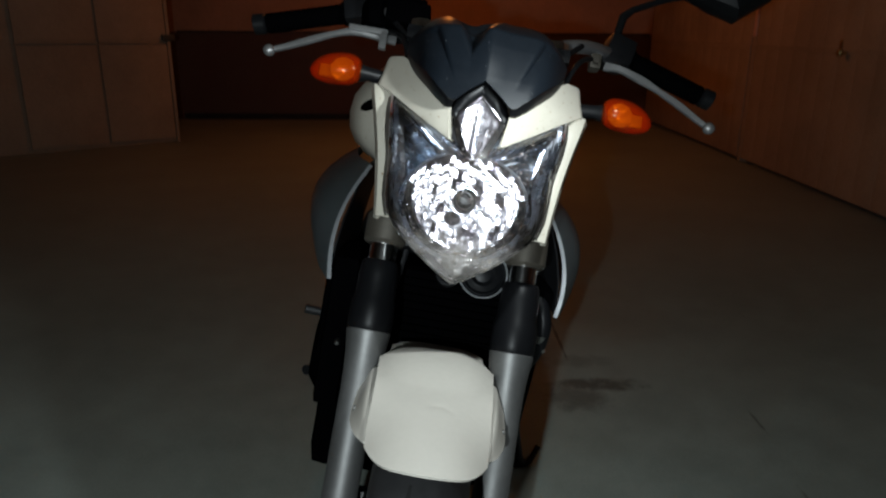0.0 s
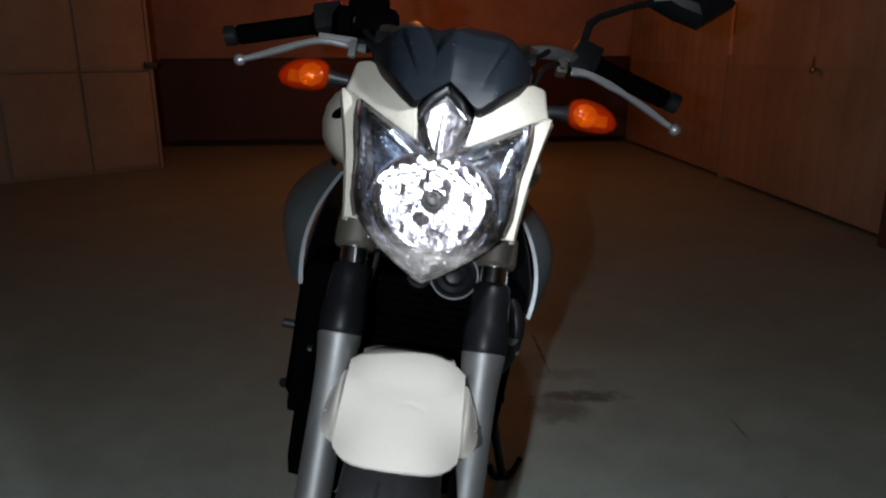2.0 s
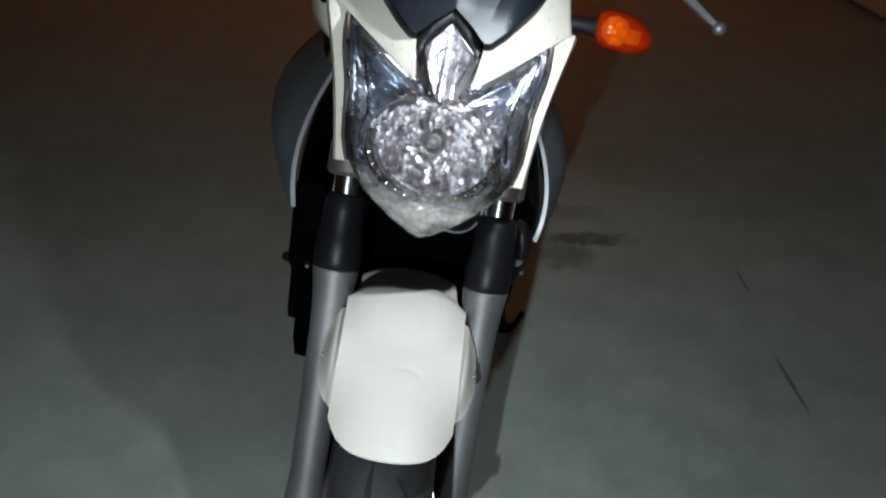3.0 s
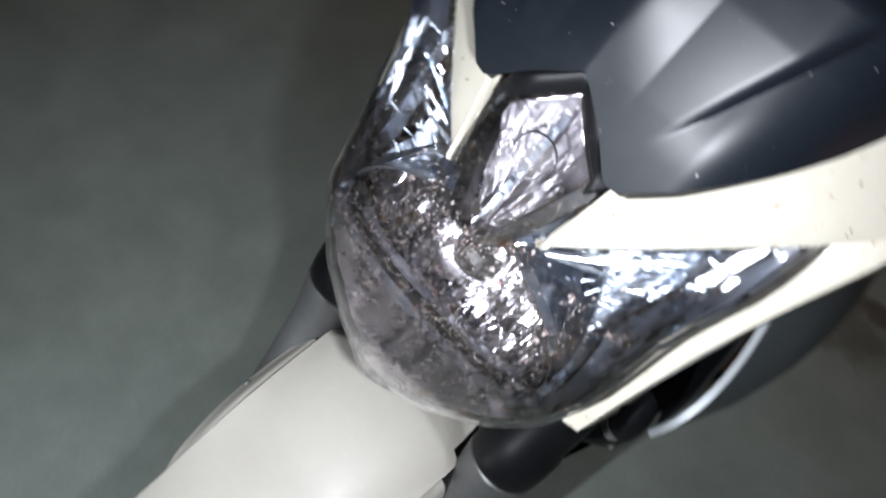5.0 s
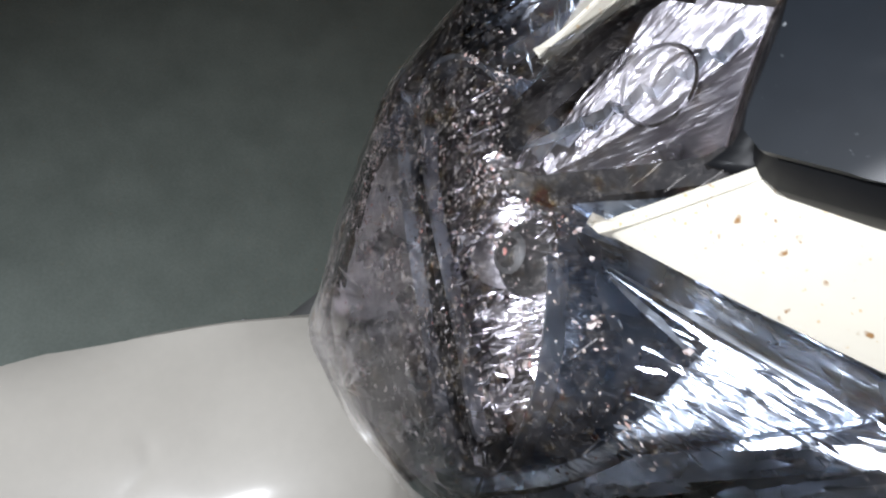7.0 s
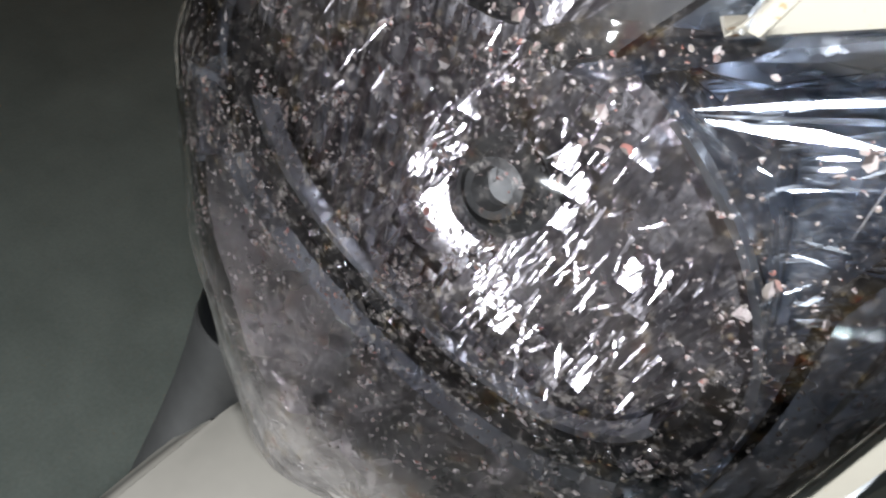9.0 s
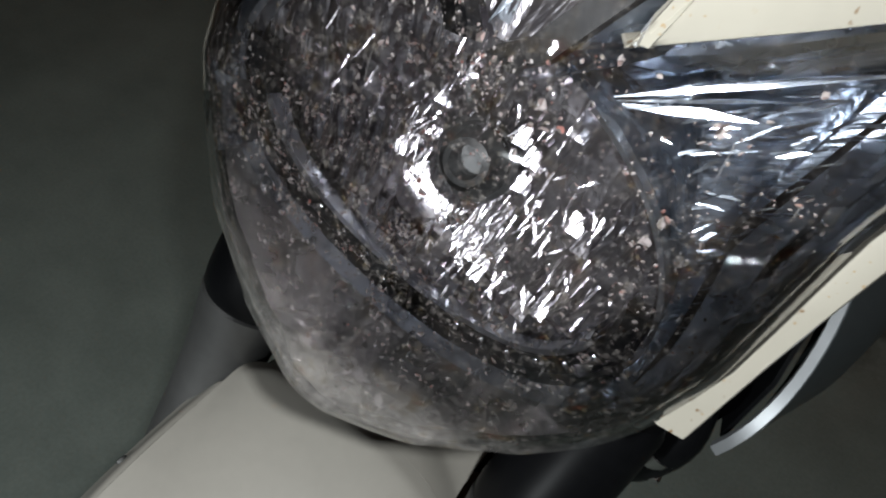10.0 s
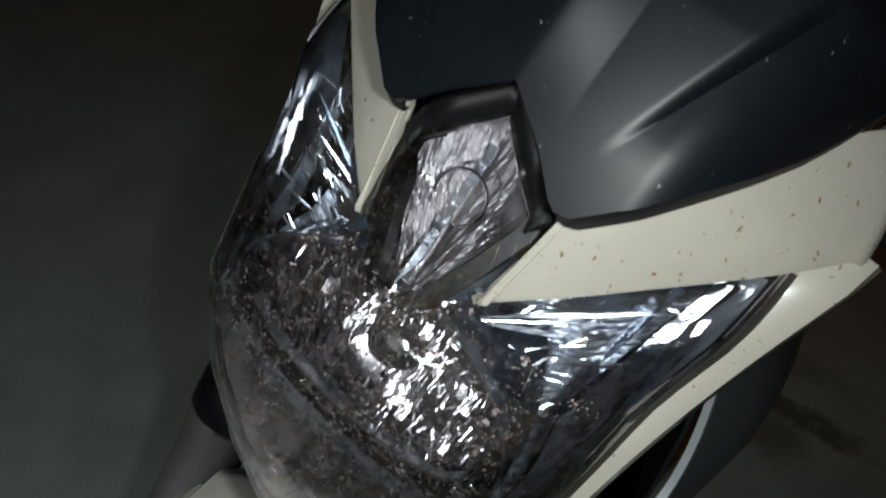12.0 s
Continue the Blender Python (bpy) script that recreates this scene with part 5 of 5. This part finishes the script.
for side in (-1, 1):
    tip = [(0.478, 1.076), (0.430, 1.030), (0.385, 1.036), (0.325, 1.060), (0.392, 1.112), (0.415, 1.112)] if side < 0 else [(0.494, 1.078), (0.432, 1.027), (0.385, 1.040), (0.333, 1.061), (0.395, 1.114), (0.410, 1.113)]
    cx, cw = 0.405, 1.07
    rows = []
    for k, d in ((0.0, -0.030), (0.45, -0.029), (0.8, -0.022), (0.97, -0.008), (1.0, 0.004), (0.985, 0.016)):
        rows.append([(side * (cx + (a - cx) * max(k, 0.01)), 0.15 + d, cw + (b - cw) * max(k, 0.01)) for a, b in tip])
    mirror = part("mirror", Soup().sheet(rows, 0.002, closed=True), BLACK, bike, "black angular rear-view mirror", sharp=20)
    part("mirror_glass", Soup().prism([(side * (cx + (a - cx) * 0.95), cw + (b - cw) * 0.95) for a, b in tip], lambda x, w: 0.160, lambda x, w: 0.164), MIRROR, mirror, "mirror glass")
    part("mirror_stem", Soup().tube([(side * 0.222, 0.125, 0.925), (side * 0.222, 0.128, 0.955), (side * 0.228, 0.13, 0.985), (side * 0.245, 0.135, 1.004), (side * 0.300, 0.14, 1.036), (side * 0.350, 0.145, 1.058)], [0.008, 0.007, 0.008, 0.006, 0.0058, 0.007], 12), BLACK, mirror, "thin black mirror stem")
    if side > 0:
        part("mirror_facet", Soup().prism([(0.336, 1.043), (0.372, 1.052), (0.3885, 1.060), (0.3925, 1.094)], lambda x, w: 0.1185, lambda x, w: 0.1215), SILVER, mirror, "bright facet of the mirror shell")

# cables and hoses
for pts in ([(-0.16, 0.07, 0.86), (-0.12, -0.01, 0.80), (-0.09, 0.0, 0.66), (-0.07, 0.03, 0.52), (-0.10, 0.05, 0.36)], [(0.19, 0.09, 0.88), (0.14, 0.02, 0.83), (0.10, 0.02, 0.70), (0.06, 0.06, 0.60)], [(0.15, 0.05, 0.88), (0.09, -0.01, 0.80), (0.0, 0.04, 0.70)], [(-0.19, 0.10, 0.91), (-0.13, 0.03, 0.84), (-0.05, 0.03, 0.72)]):
    part("cable", Soup().tube(spline(pts), 0.0045, 10), BLACK, bike, "black control cable")

# ---- motorcycle: body (upright axes: x sideways, y back from the axle, z up) ----
def loft(sections, n=28, power=2.4):
    """Closed rounded sections: (y, z centre, half width, half height)."""
    rows = []
    for y, z, a, b in sections:
        row = []
        for k in range(n):
            t = 2 * math.pi * k / n
            c, s = math.cos(t), math.sin(t)
            row.append((a * math.copysign(abs(c) ** (2 / power), c), y, z + b * math.copysign(abs(s) ** (2 / power), s)))
        rows.append(row)
    s = Soup()
    h, w = len(rows), n
    s.add([p for r in rows for p in r], [(i * w + j, i * w + (j + 1) % w, (i + 1) * w + (j + 1) % w, (i + 1) * w + j) for i in range(h - 1) for j in range(w)] + [tuple(range(w)), tuple(range((h - 1) * w, h * w))])
    return s


part("fuel_tank", loft([(0.40, 0.885, 0.06, 0.03), (0.42, 0.885, 0.11, 0.055), (0.47, 0.88, 0.175, 0.085), (0.55, 0.88, 0.205, 0.105), (0.65, 0.885, 0.195, 0.115), (0.78, 0.875, 0.155, 0.11), (0.90, 0.845, 0.115, 0.075), (0.94, 0.83, 0.09, 0.04)]), WHITE, bike, "creamy white fuel tank", BODY)
part("tank_flank", Soup().revolve([(-0.085, 0.0), (-0.078, 0.016), (-0.055, 0.031), (-0.020, 0.040), (0.030, 0.042), (0.080, 0.034), (0.120, 0.0)], (0.204, 0.50, 0.812), "y", 36), WHITE, bike, "creamy white bulge of the fuel tank", PLACE)
# black lump standing in for a dark gap, placed to fit the camera's view
slot = []
for k in range(9):
    a = math.pi * k / 8
    slot.append([(-0.126 + 0.016 * math.cos(2 * math.pi * j / 16) * math.sin(a), 0.345 - 0.007 * math.cos(a), 0.938 + (0.009 * math.sin(2 * math.pi * j / 16) + 0.006 * math.cos(2 * math.pi * j / 16)) * math.sin(a)) for j in range(17)])
part("tank_dark_oval", Soup().patch(slot), ENGINE, bike, "black oval lump standing in for a dark gap at the tank front", PLACE)
part("seat", loft([(0.90, 0.80, 0.10, 0.03), (0.95, 0.80, 0.13, 0.045), (1.10, 0.79, 0.15, 0.045), (1.22, 0.82, 0.14, 0.05), (1.40, 0.87, 0.12, 0.04), (1.52, 0.89, 0.09, 0.03)]), SEAT, bike, "black vinyl double seat", BODY)
part("tail", loft([(1.20, 0.74, 0.13, 0.05), (1.35, 0.79, 0.13, 0.06), (1.55, 0.85, 0.10, 0.05), (1.66, 0.88, 0.06, 0.03)]), WHITE, bike, "white tail fairing", BODY)
for side in (-1, 1):
    rows, edge = [], []
    for i in range(19):
        u = i / 18
        fx = 0.178 + 0.010 * math.sin(math.pi * u) - 0.030 * u * u
        fy, fz = 0.255 + 0.155 * u ** 1.6, 0.668 + 0.150 * u ** 0.85
        row = []
        for j in range(15):
            s = j / 14
            bulge = 0.053 * math.sin(math.pi * min(1, s * 1.15) ** 0.75) * (0.45 + 0.55 * math.sin(math.pi * (0.15 + 0.8 * u)))
            row.append((side * (fx + bulge), fy + (0.80 - fy) * s, fz + (0.045 * (1 - u) - 0.02 * u) * s))
        rows.append(row)
        edge.append((side * fx, fy, fz))
    sc = part("side_scoop", Soup().sheet(rows, 0.004 * side), GREY, bike, "dark grey side scoop with a silver front edge", BODY, 50)
    strip = [[(p[0] + side * d, p[1] + e, p[2]) for d, e in ((-0.001, 0.003), (-0.0015, -0.001), (0.0008, -0.003), (0.0026, 0.002))] for p in edge]
    part("scoop_edge", Soup().sheet(strip, 0.002 * side), SILVER, sc, "silver scoop edge", BODY)
    inner = [[(side * (0.178 - 0.030 * u * u - 0.03 * s), 0.265 + 0.155 * u ** 1.6 + 0.20 * s, 0.668 + 0.15 * u ** 0.85) for s in (0, 0.5, 1)] for u in (0, 0.25, 0.5, 0.75, 1)]
    part("scoop_liner", Soup().sheet(inner, 0.003 * side), BLACK, sc, "black inner liner", BODY)
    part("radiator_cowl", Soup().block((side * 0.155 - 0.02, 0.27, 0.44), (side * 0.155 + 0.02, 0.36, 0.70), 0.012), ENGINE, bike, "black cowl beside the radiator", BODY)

for k, (bx, by, bz, length) in enumerate(((0.150, 0.262, 0.560, 0.05), (0.120, 0.258, 0.625, 0.045), (0.172, 0.250, 0.610, 0.04), (0.135, 0.262, 0.500, 0.05), (-0.150, 0.262, 0.560, 0.05), (-0.130, 0.258, 0.620, 0.045))):
    part("radiator_bolt", Soup().tube([(bx, by + 0.02, bz), (bx, by, bz), (bx, by - 0.003, bz)], [0.0045, 0.0045, 0.003], 10), STEEL, bike, "small steel bolt", BODY)
part("radiator_hose", Soup().tube(spline([(0.150, 0.285, 0.690), (0.165, 0.262, 0.650), (0.160, 0.258, 0.600), (0.140, 0.268, 0.555)], 5), 0.013, 14), SLEEVE, bike, "black rubber radiator hose", BODY)
part("hose_clip", Soup().revolve([(-0.006, 0.0138), (-0.006, 0.0150), (0.006, 0.0150), (0.006, 0.0138)], (0.163, 0.260, 0.628), "z", 20), STEEL, bike, "steel hose clip", BODY)
part("bracket", Soup().block((0.135 - 0.012, 0.248, 0.585), (0.135 + 0.012, 0.254, 0.665), 0.002), BRONZE, bike, "dull metal bracket", BODY)
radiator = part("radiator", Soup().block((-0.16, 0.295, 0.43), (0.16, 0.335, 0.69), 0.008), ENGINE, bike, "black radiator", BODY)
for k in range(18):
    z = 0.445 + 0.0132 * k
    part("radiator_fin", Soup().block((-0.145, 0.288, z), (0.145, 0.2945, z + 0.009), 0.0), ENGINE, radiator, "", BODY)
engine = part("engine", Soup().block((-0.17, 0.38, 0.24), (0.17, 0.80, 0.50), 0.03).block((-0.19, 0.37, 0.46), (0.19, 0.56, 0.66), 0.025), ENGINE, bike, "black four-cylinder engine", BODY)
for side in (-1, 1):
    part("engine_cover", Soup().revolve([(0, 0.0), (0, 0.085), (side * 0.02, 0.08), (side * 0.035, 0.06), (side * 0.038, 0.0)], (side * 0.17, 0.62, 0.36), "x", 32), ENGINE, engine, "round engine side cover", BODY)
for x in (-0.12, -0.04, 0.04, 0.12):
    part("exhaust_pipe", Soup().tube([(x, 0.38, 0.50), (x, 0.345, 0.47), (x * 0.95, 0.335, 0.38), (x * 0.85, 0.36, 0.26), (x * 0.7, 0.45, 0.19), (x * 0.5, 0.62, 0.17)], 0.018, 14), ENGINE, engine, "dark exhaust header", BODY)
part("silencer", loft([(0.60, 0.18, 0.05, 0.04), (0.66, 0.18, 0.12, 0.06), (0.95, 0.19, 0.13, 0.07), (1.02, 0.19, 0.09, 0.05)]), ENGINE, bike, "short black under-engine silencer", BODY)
part("frame_tube", Soup().tube([(-0.03, 0.33, 0.80), (-0.12, 0.50, 0.70), (-0.15, 0.80, 0.52), (-0.14, 0.92, 0.40)], 0.025, 14).tube([(0.03, 0.33, 0.80), (0.12, 0.50, 0.70), (0.15, 0.80, 0.52), (0.14, 0.92, 0.40)], 0.025, 14), BLACK, bike, "black tubular frame", BODY)
part("headstock", Soup().tube([(0, 0.235, 0.74), (0, 0.33, 0.95)], 0.032, 20), BLACK, bike, "black steering head", BODY)
for side in (-1, 1):
    peg = part("footpeg", Soup().tube([(side * 0.17, 0.80, 0.36), (side * 0.25, 0.79, 0.37)], [0.012, 0.011], 12), RUBBER, bike, "black rubber footpeg", BODY)
    part("footpeg_bracket", Soup().block((side * 0.165 - 0.01, 0.74, 0.34), (side * 0.165 + 0.01, 0.95, 0.50), 0.005), BLACK, peg, "", BODY)
part("brake_pedal", Soup().tube([(-0.17, 0.80, 0.30), (-0.200, 0.70, 0.28), (-0.205, 0.62, 0.31), (-0.212, 0.60, 0.315)], [0.01, 0.009, 0.009, 0.011], 12), BLACK, bike, "black brake pedal", BODY)
part("gear_pedal", Soup().tube([(0.17, 0.80, 0.30), (0.21, 0.70, 0.29), (0.235, 0.64, 0.33), (0.27, 0.63, 0.335)], [0.009, 0.008, 0.008, 0.011], 12), BLACK, bike, "black gear pedal", BODY)
rear_wheel = wheel((0.0, 1.44, 0.305), 0.31, 0.08, BODY, False)
for side in (-1, 1):
    part("swingarm", Soup().tube([(side * 0.10, 0.90, 0.38), (side * 0.115, 1.15, 0.34), (side * 0.115, 1.46, 0.305)], [0.03, 0.026, 0.022], 14), BLACK, bike, "black swingarm", BODY)
part("rear_fender", Soup().sheet([[(0.075 * u / 6, 1.44 + 0.345 * math.sin(radians(a)), 0.305 + (0.345 - 0.4 * (0.075 * u / 6) ** 2 * 4) * math.cos(radians(a))) for u in range(-6, 7)] for a in range(-50, 66, 8)], 0.003), BLACK, bike, "black rear mudguard", BODY)
stand = part("side_stand", Soup().tube([(0.165, 0.62, 0.24), (0.185, 0.645, 0.13), (0.203, 0.668, 0.022), (0.212, 0.676, 0.012)], [0.012, 0.011, 0.011, 0.012], 14), BLACK, bike, "black side stand down on the floor", PLACE)
part("stand_foot", Soup().tube(spline([(0.172, 0.664, 0.045), (0.184, 0.668, 0.014), (0.212, 0.672, 0.010), (0.232, 0.682, 0.014), (0.256, 0.702, 0.042)], 5), [0.009] * 16 + [0.0075] * 5, 12), BLACK, stand, "bent foot bar of the stand", PLACE)


# ---- garage: storage room front, doors along the side, lamp ----
def block_part(name, lo, hi, material, parent, label="", bevel=0.0, xf=None):
    s = Soup().block(lo, hi, bevel)
    ob = mesh_object(name, s.v, s.f, material, xf)
    ob.parent = parent
    return tagged(ob, label)


# side doors: each leaf of upright boards, in its frame
def side_door(y0, y1, label):
    x = RIGHT_X
    s = Soup().block((x - 0.005, y0 + 0.01, 0.03), (x + 0.045, y1 - 0.01, 1.80), 0.004)
    d = tagged(mesh_object("storage_door", s.v, s.f, DOOR_PAINT), label, "door", "doors along the wall")
    n = max(3, round((y1 - y0) / 0.21))
    for k in range(n):
        a, b = y0 + 0.012 + (y1 - y0 - 0.024) * k / n, y0 + 0.012 + (y1 - y0 - 0.024) * (k + 1) / n
        for lo, hi in ((0.035, 0.925), (0.955, 1.795)):
            block_part("board", (x - 0.014, a + 0.0005, lo), (x - 0.005, b - 0.0005, hi), DOOR_PAINT, d, "", 0.0008)
    block_part("rail", (x - 0.018, y0 + 0.012, 0.925), (x - 0.005, y1 - 0.012, 0.955), DOOR_PAINT, d, "", 0.003)
    return d


d1 = side_door(2.75, 4.96, "cream boarded storage door with a brass knob")
side_door(5.02, 7.66, "cream boarded storage door")
side_door(0.4, 2.45, "cream boarded storage door")
knob = Soup().revolve([(0, 0.012), (-0.02, 0.01), (-0.03, 0.022), (-0.045, 0.026), (-0.056, 0.018), (-0.06, 0.0)], (RIGHT_X - 0.016, 3.68, 0.93), "x", 24)
kb = mesh_object("knob", knob.v, knob.f, BRASS)
kb.parent = d1
tagged(kb, "round brass knob")
plate = mesh_object("lock_plate", *(lambda s: (s.v, s.f))(Soup().block((RIGHT_X - 0.020, 3.73, 0.95), (RIGHT_X - 0.014, 3.76, 1.01), 0.002)), BRASS)
plate.parent = d1
post = Soup().block((RIGHT_X - 0.020, 4.962, 1.02), (RIGHT_X + 0.05, 5.018, 2.14), 0.006)
tagged(mesh_object("door_post", post.v, post.f, TRIM), "peach painted post between the doors", "post", kind="structure")
post = Soup().block((RIGHT_X - 0.012, 4.962, 0.0), (RIGHT_X + 0.05, 5.018, 1.02), 0.006)
tagged(mesh_object("door_post", post.v, post.f, DOOR_PAINT), "cream lower post between the doors", "post", kind="structure")
slab("pillar", (RIGHT_X - 0.10, 2.45, 0.0), (RIGHT_X + 0.05, 2.75, CEIL_Z), WALL, "plastered pillar between the doors", "pillar", 0.01)
slab("header_beam", (RIGHT_X - 0.12, NEAR_Y, 2.14), (RIGHT_X + 0.05, BACK_Y, CEIL_Z), TRIM, "peach beam under the ceiling", "beam", 0.01)
slab("wall_panel", (RIGHT_X - 0.01, NEAR_Y, 0.0), (RIGHT_X + 0.05, 0.4, 2.14), WALL, "wall beside the doors", "wall")
# each vent is a solid plate; its near-black colour paints the dark inside
for y0, y1 in ((5.05, 7.62), (3.42, 4.94), (2.77, 3.36), (0.5, 2.4)):
    v = tagged(mesh_object("vent_dark_plate", *(lambda s: (s.v, s.f))(Soup().block((RIGHT_X + 0.02, y0, 1.83), (RIGHT_X + 0.045, y1, 2.13), 0.0)), NEAR_BLACK), "near-black plate standing in for the open vent above a storage door", "vent", "vents above the doors", kind="structure")
    block_part("vent_sill", (RIGHT_X - 0.012, y0 - 0.02, 1.802), (RIGHT_X + 0.045, y1 + 0.02, 1.829), DOOR_PAINT, v, "", 0.004)
    block_part("vent_side", (RIGHT_X - 0.010, y1, 1.83), (RIGHT_X + 0.045, y1 + 0.05, 2.138), DOOR_PAINT, v, "", 0.004)

# angled storage room front
CORNER, AWAY = Vector((-2.40, 5.95, 0)), Vector((-3.42, 5.20, 0))
run = (AWAY - CORNER).normalized()
length = (AWAY - CORNER).length
ang = math.atan2(run.y, run.x)
SHED = Matrix.Translation(CORNER) @ Matrix.Rotation(ang, 4, "Z")
shed = tagged(mesh_object("storage_closet", *(lambda s: (s.v, s.f))(Soup().block((0.0, -0.45, 0.0), (length + 0.6, -0.03, 2.08), 0.006)), DOOR_PAINT, SHED), "cream painted storage closet with double doors", "closet")
for k, (a, b) in enumerate(((0.02, 0.60), (0.62, 1.24))):
    for lo, hi in ((0.04, 0.90), (0.915, 1.70)):
        block_part("door_leaf", (a, -0.03, lo), (b, -0.005, hi), DOOR_PAINT, shed, "cream closet door leaf", 0.004, SHED)
block_part("closet_edge", (-0.015, -0.04, 0.0), (0.015, 0.004, 2.08), DOOR_PAINT, shed, "", 0.004, SHED)
block_part("closet_vent", (0.86, -0.03, 1.84), (1.16, -0.012, 2.02), NEAR_BLACK, shed, "near-black plate for the vent in the closet front", 0.0, SHED)
block_part("closet_handle", (-0.05, -0.02, 0.93), (0.06, 0.035, 0.99), BRONZE, shed, "dark rusty hasp", 0.01, SHED)
slab("skirting", (-2.9, BACK_Y - 0.012, 0.0), (RIGHT_X - 0.03, BACK_Y, 0.07), NEAR_BLACK, "dark skirting along the wall", "skirting", 0.003)
slab("dado_shelf", (-2.9, BACK_Y - 0.015, 1.0), (RIGHT_X - 0.03, BACK_Y, 1.018), NEAR_BLACK, "dark strip where the wall colours meet", "trim", 0.003)

# ceiling bulb and pipe
m_glow = bpy.data.materials.new("bulb_glow")
m_glow.use_nodes = True
pb = m_glow.node_tree.nodes["Principled BSDF"]
pb.inputs["Emission Color"].default_value = (1.0, 0.55, 0.22, 1)
pb.inputs["Emission Strength"].default_value = 12.0
holder = Soup().revolve([(0.068, 0.0), (0.068, 0.045), (0.060, 0.045), (0.055, 0.024), (0.042, 0.022), (0.040, 0.0)], (0.16, 5.2, CEIL_Z - 0.068), "z", 24)
ceiling_lamp = tagged(mesh_object("ceiling_lamp", holder.v, holder.f, BLACK), "bare glowing bulb in a ceiling holder", "lamp")
gb = Soup().revolve([(0.05, 0.012), (0.03, 0.022), (0.0, 0.031), (-0.02, 0.029), (-0.035, 0.017), (-0.04, 0.0)], (0.16, 5.2, CEIL_Z - 0.068), "z", 24)
globe = mesh_object("bulb", gb.v, gb.f, m_glow)
globe.parent = ceiling_lamp
pipe = Soup().tube([(-0.75, 7.4, CEIL_Z - 0.034), (-0.2, 7.4, CEIL_Z - 0.034), (0.30, 7.4, CEIL_Z - 0.034)], 0.035, 16)
tagged(mesh_object("ceiling_pipe", pipe.v, pipe.f, BLACK), "short dark pipe under the ceiling", "pipe")
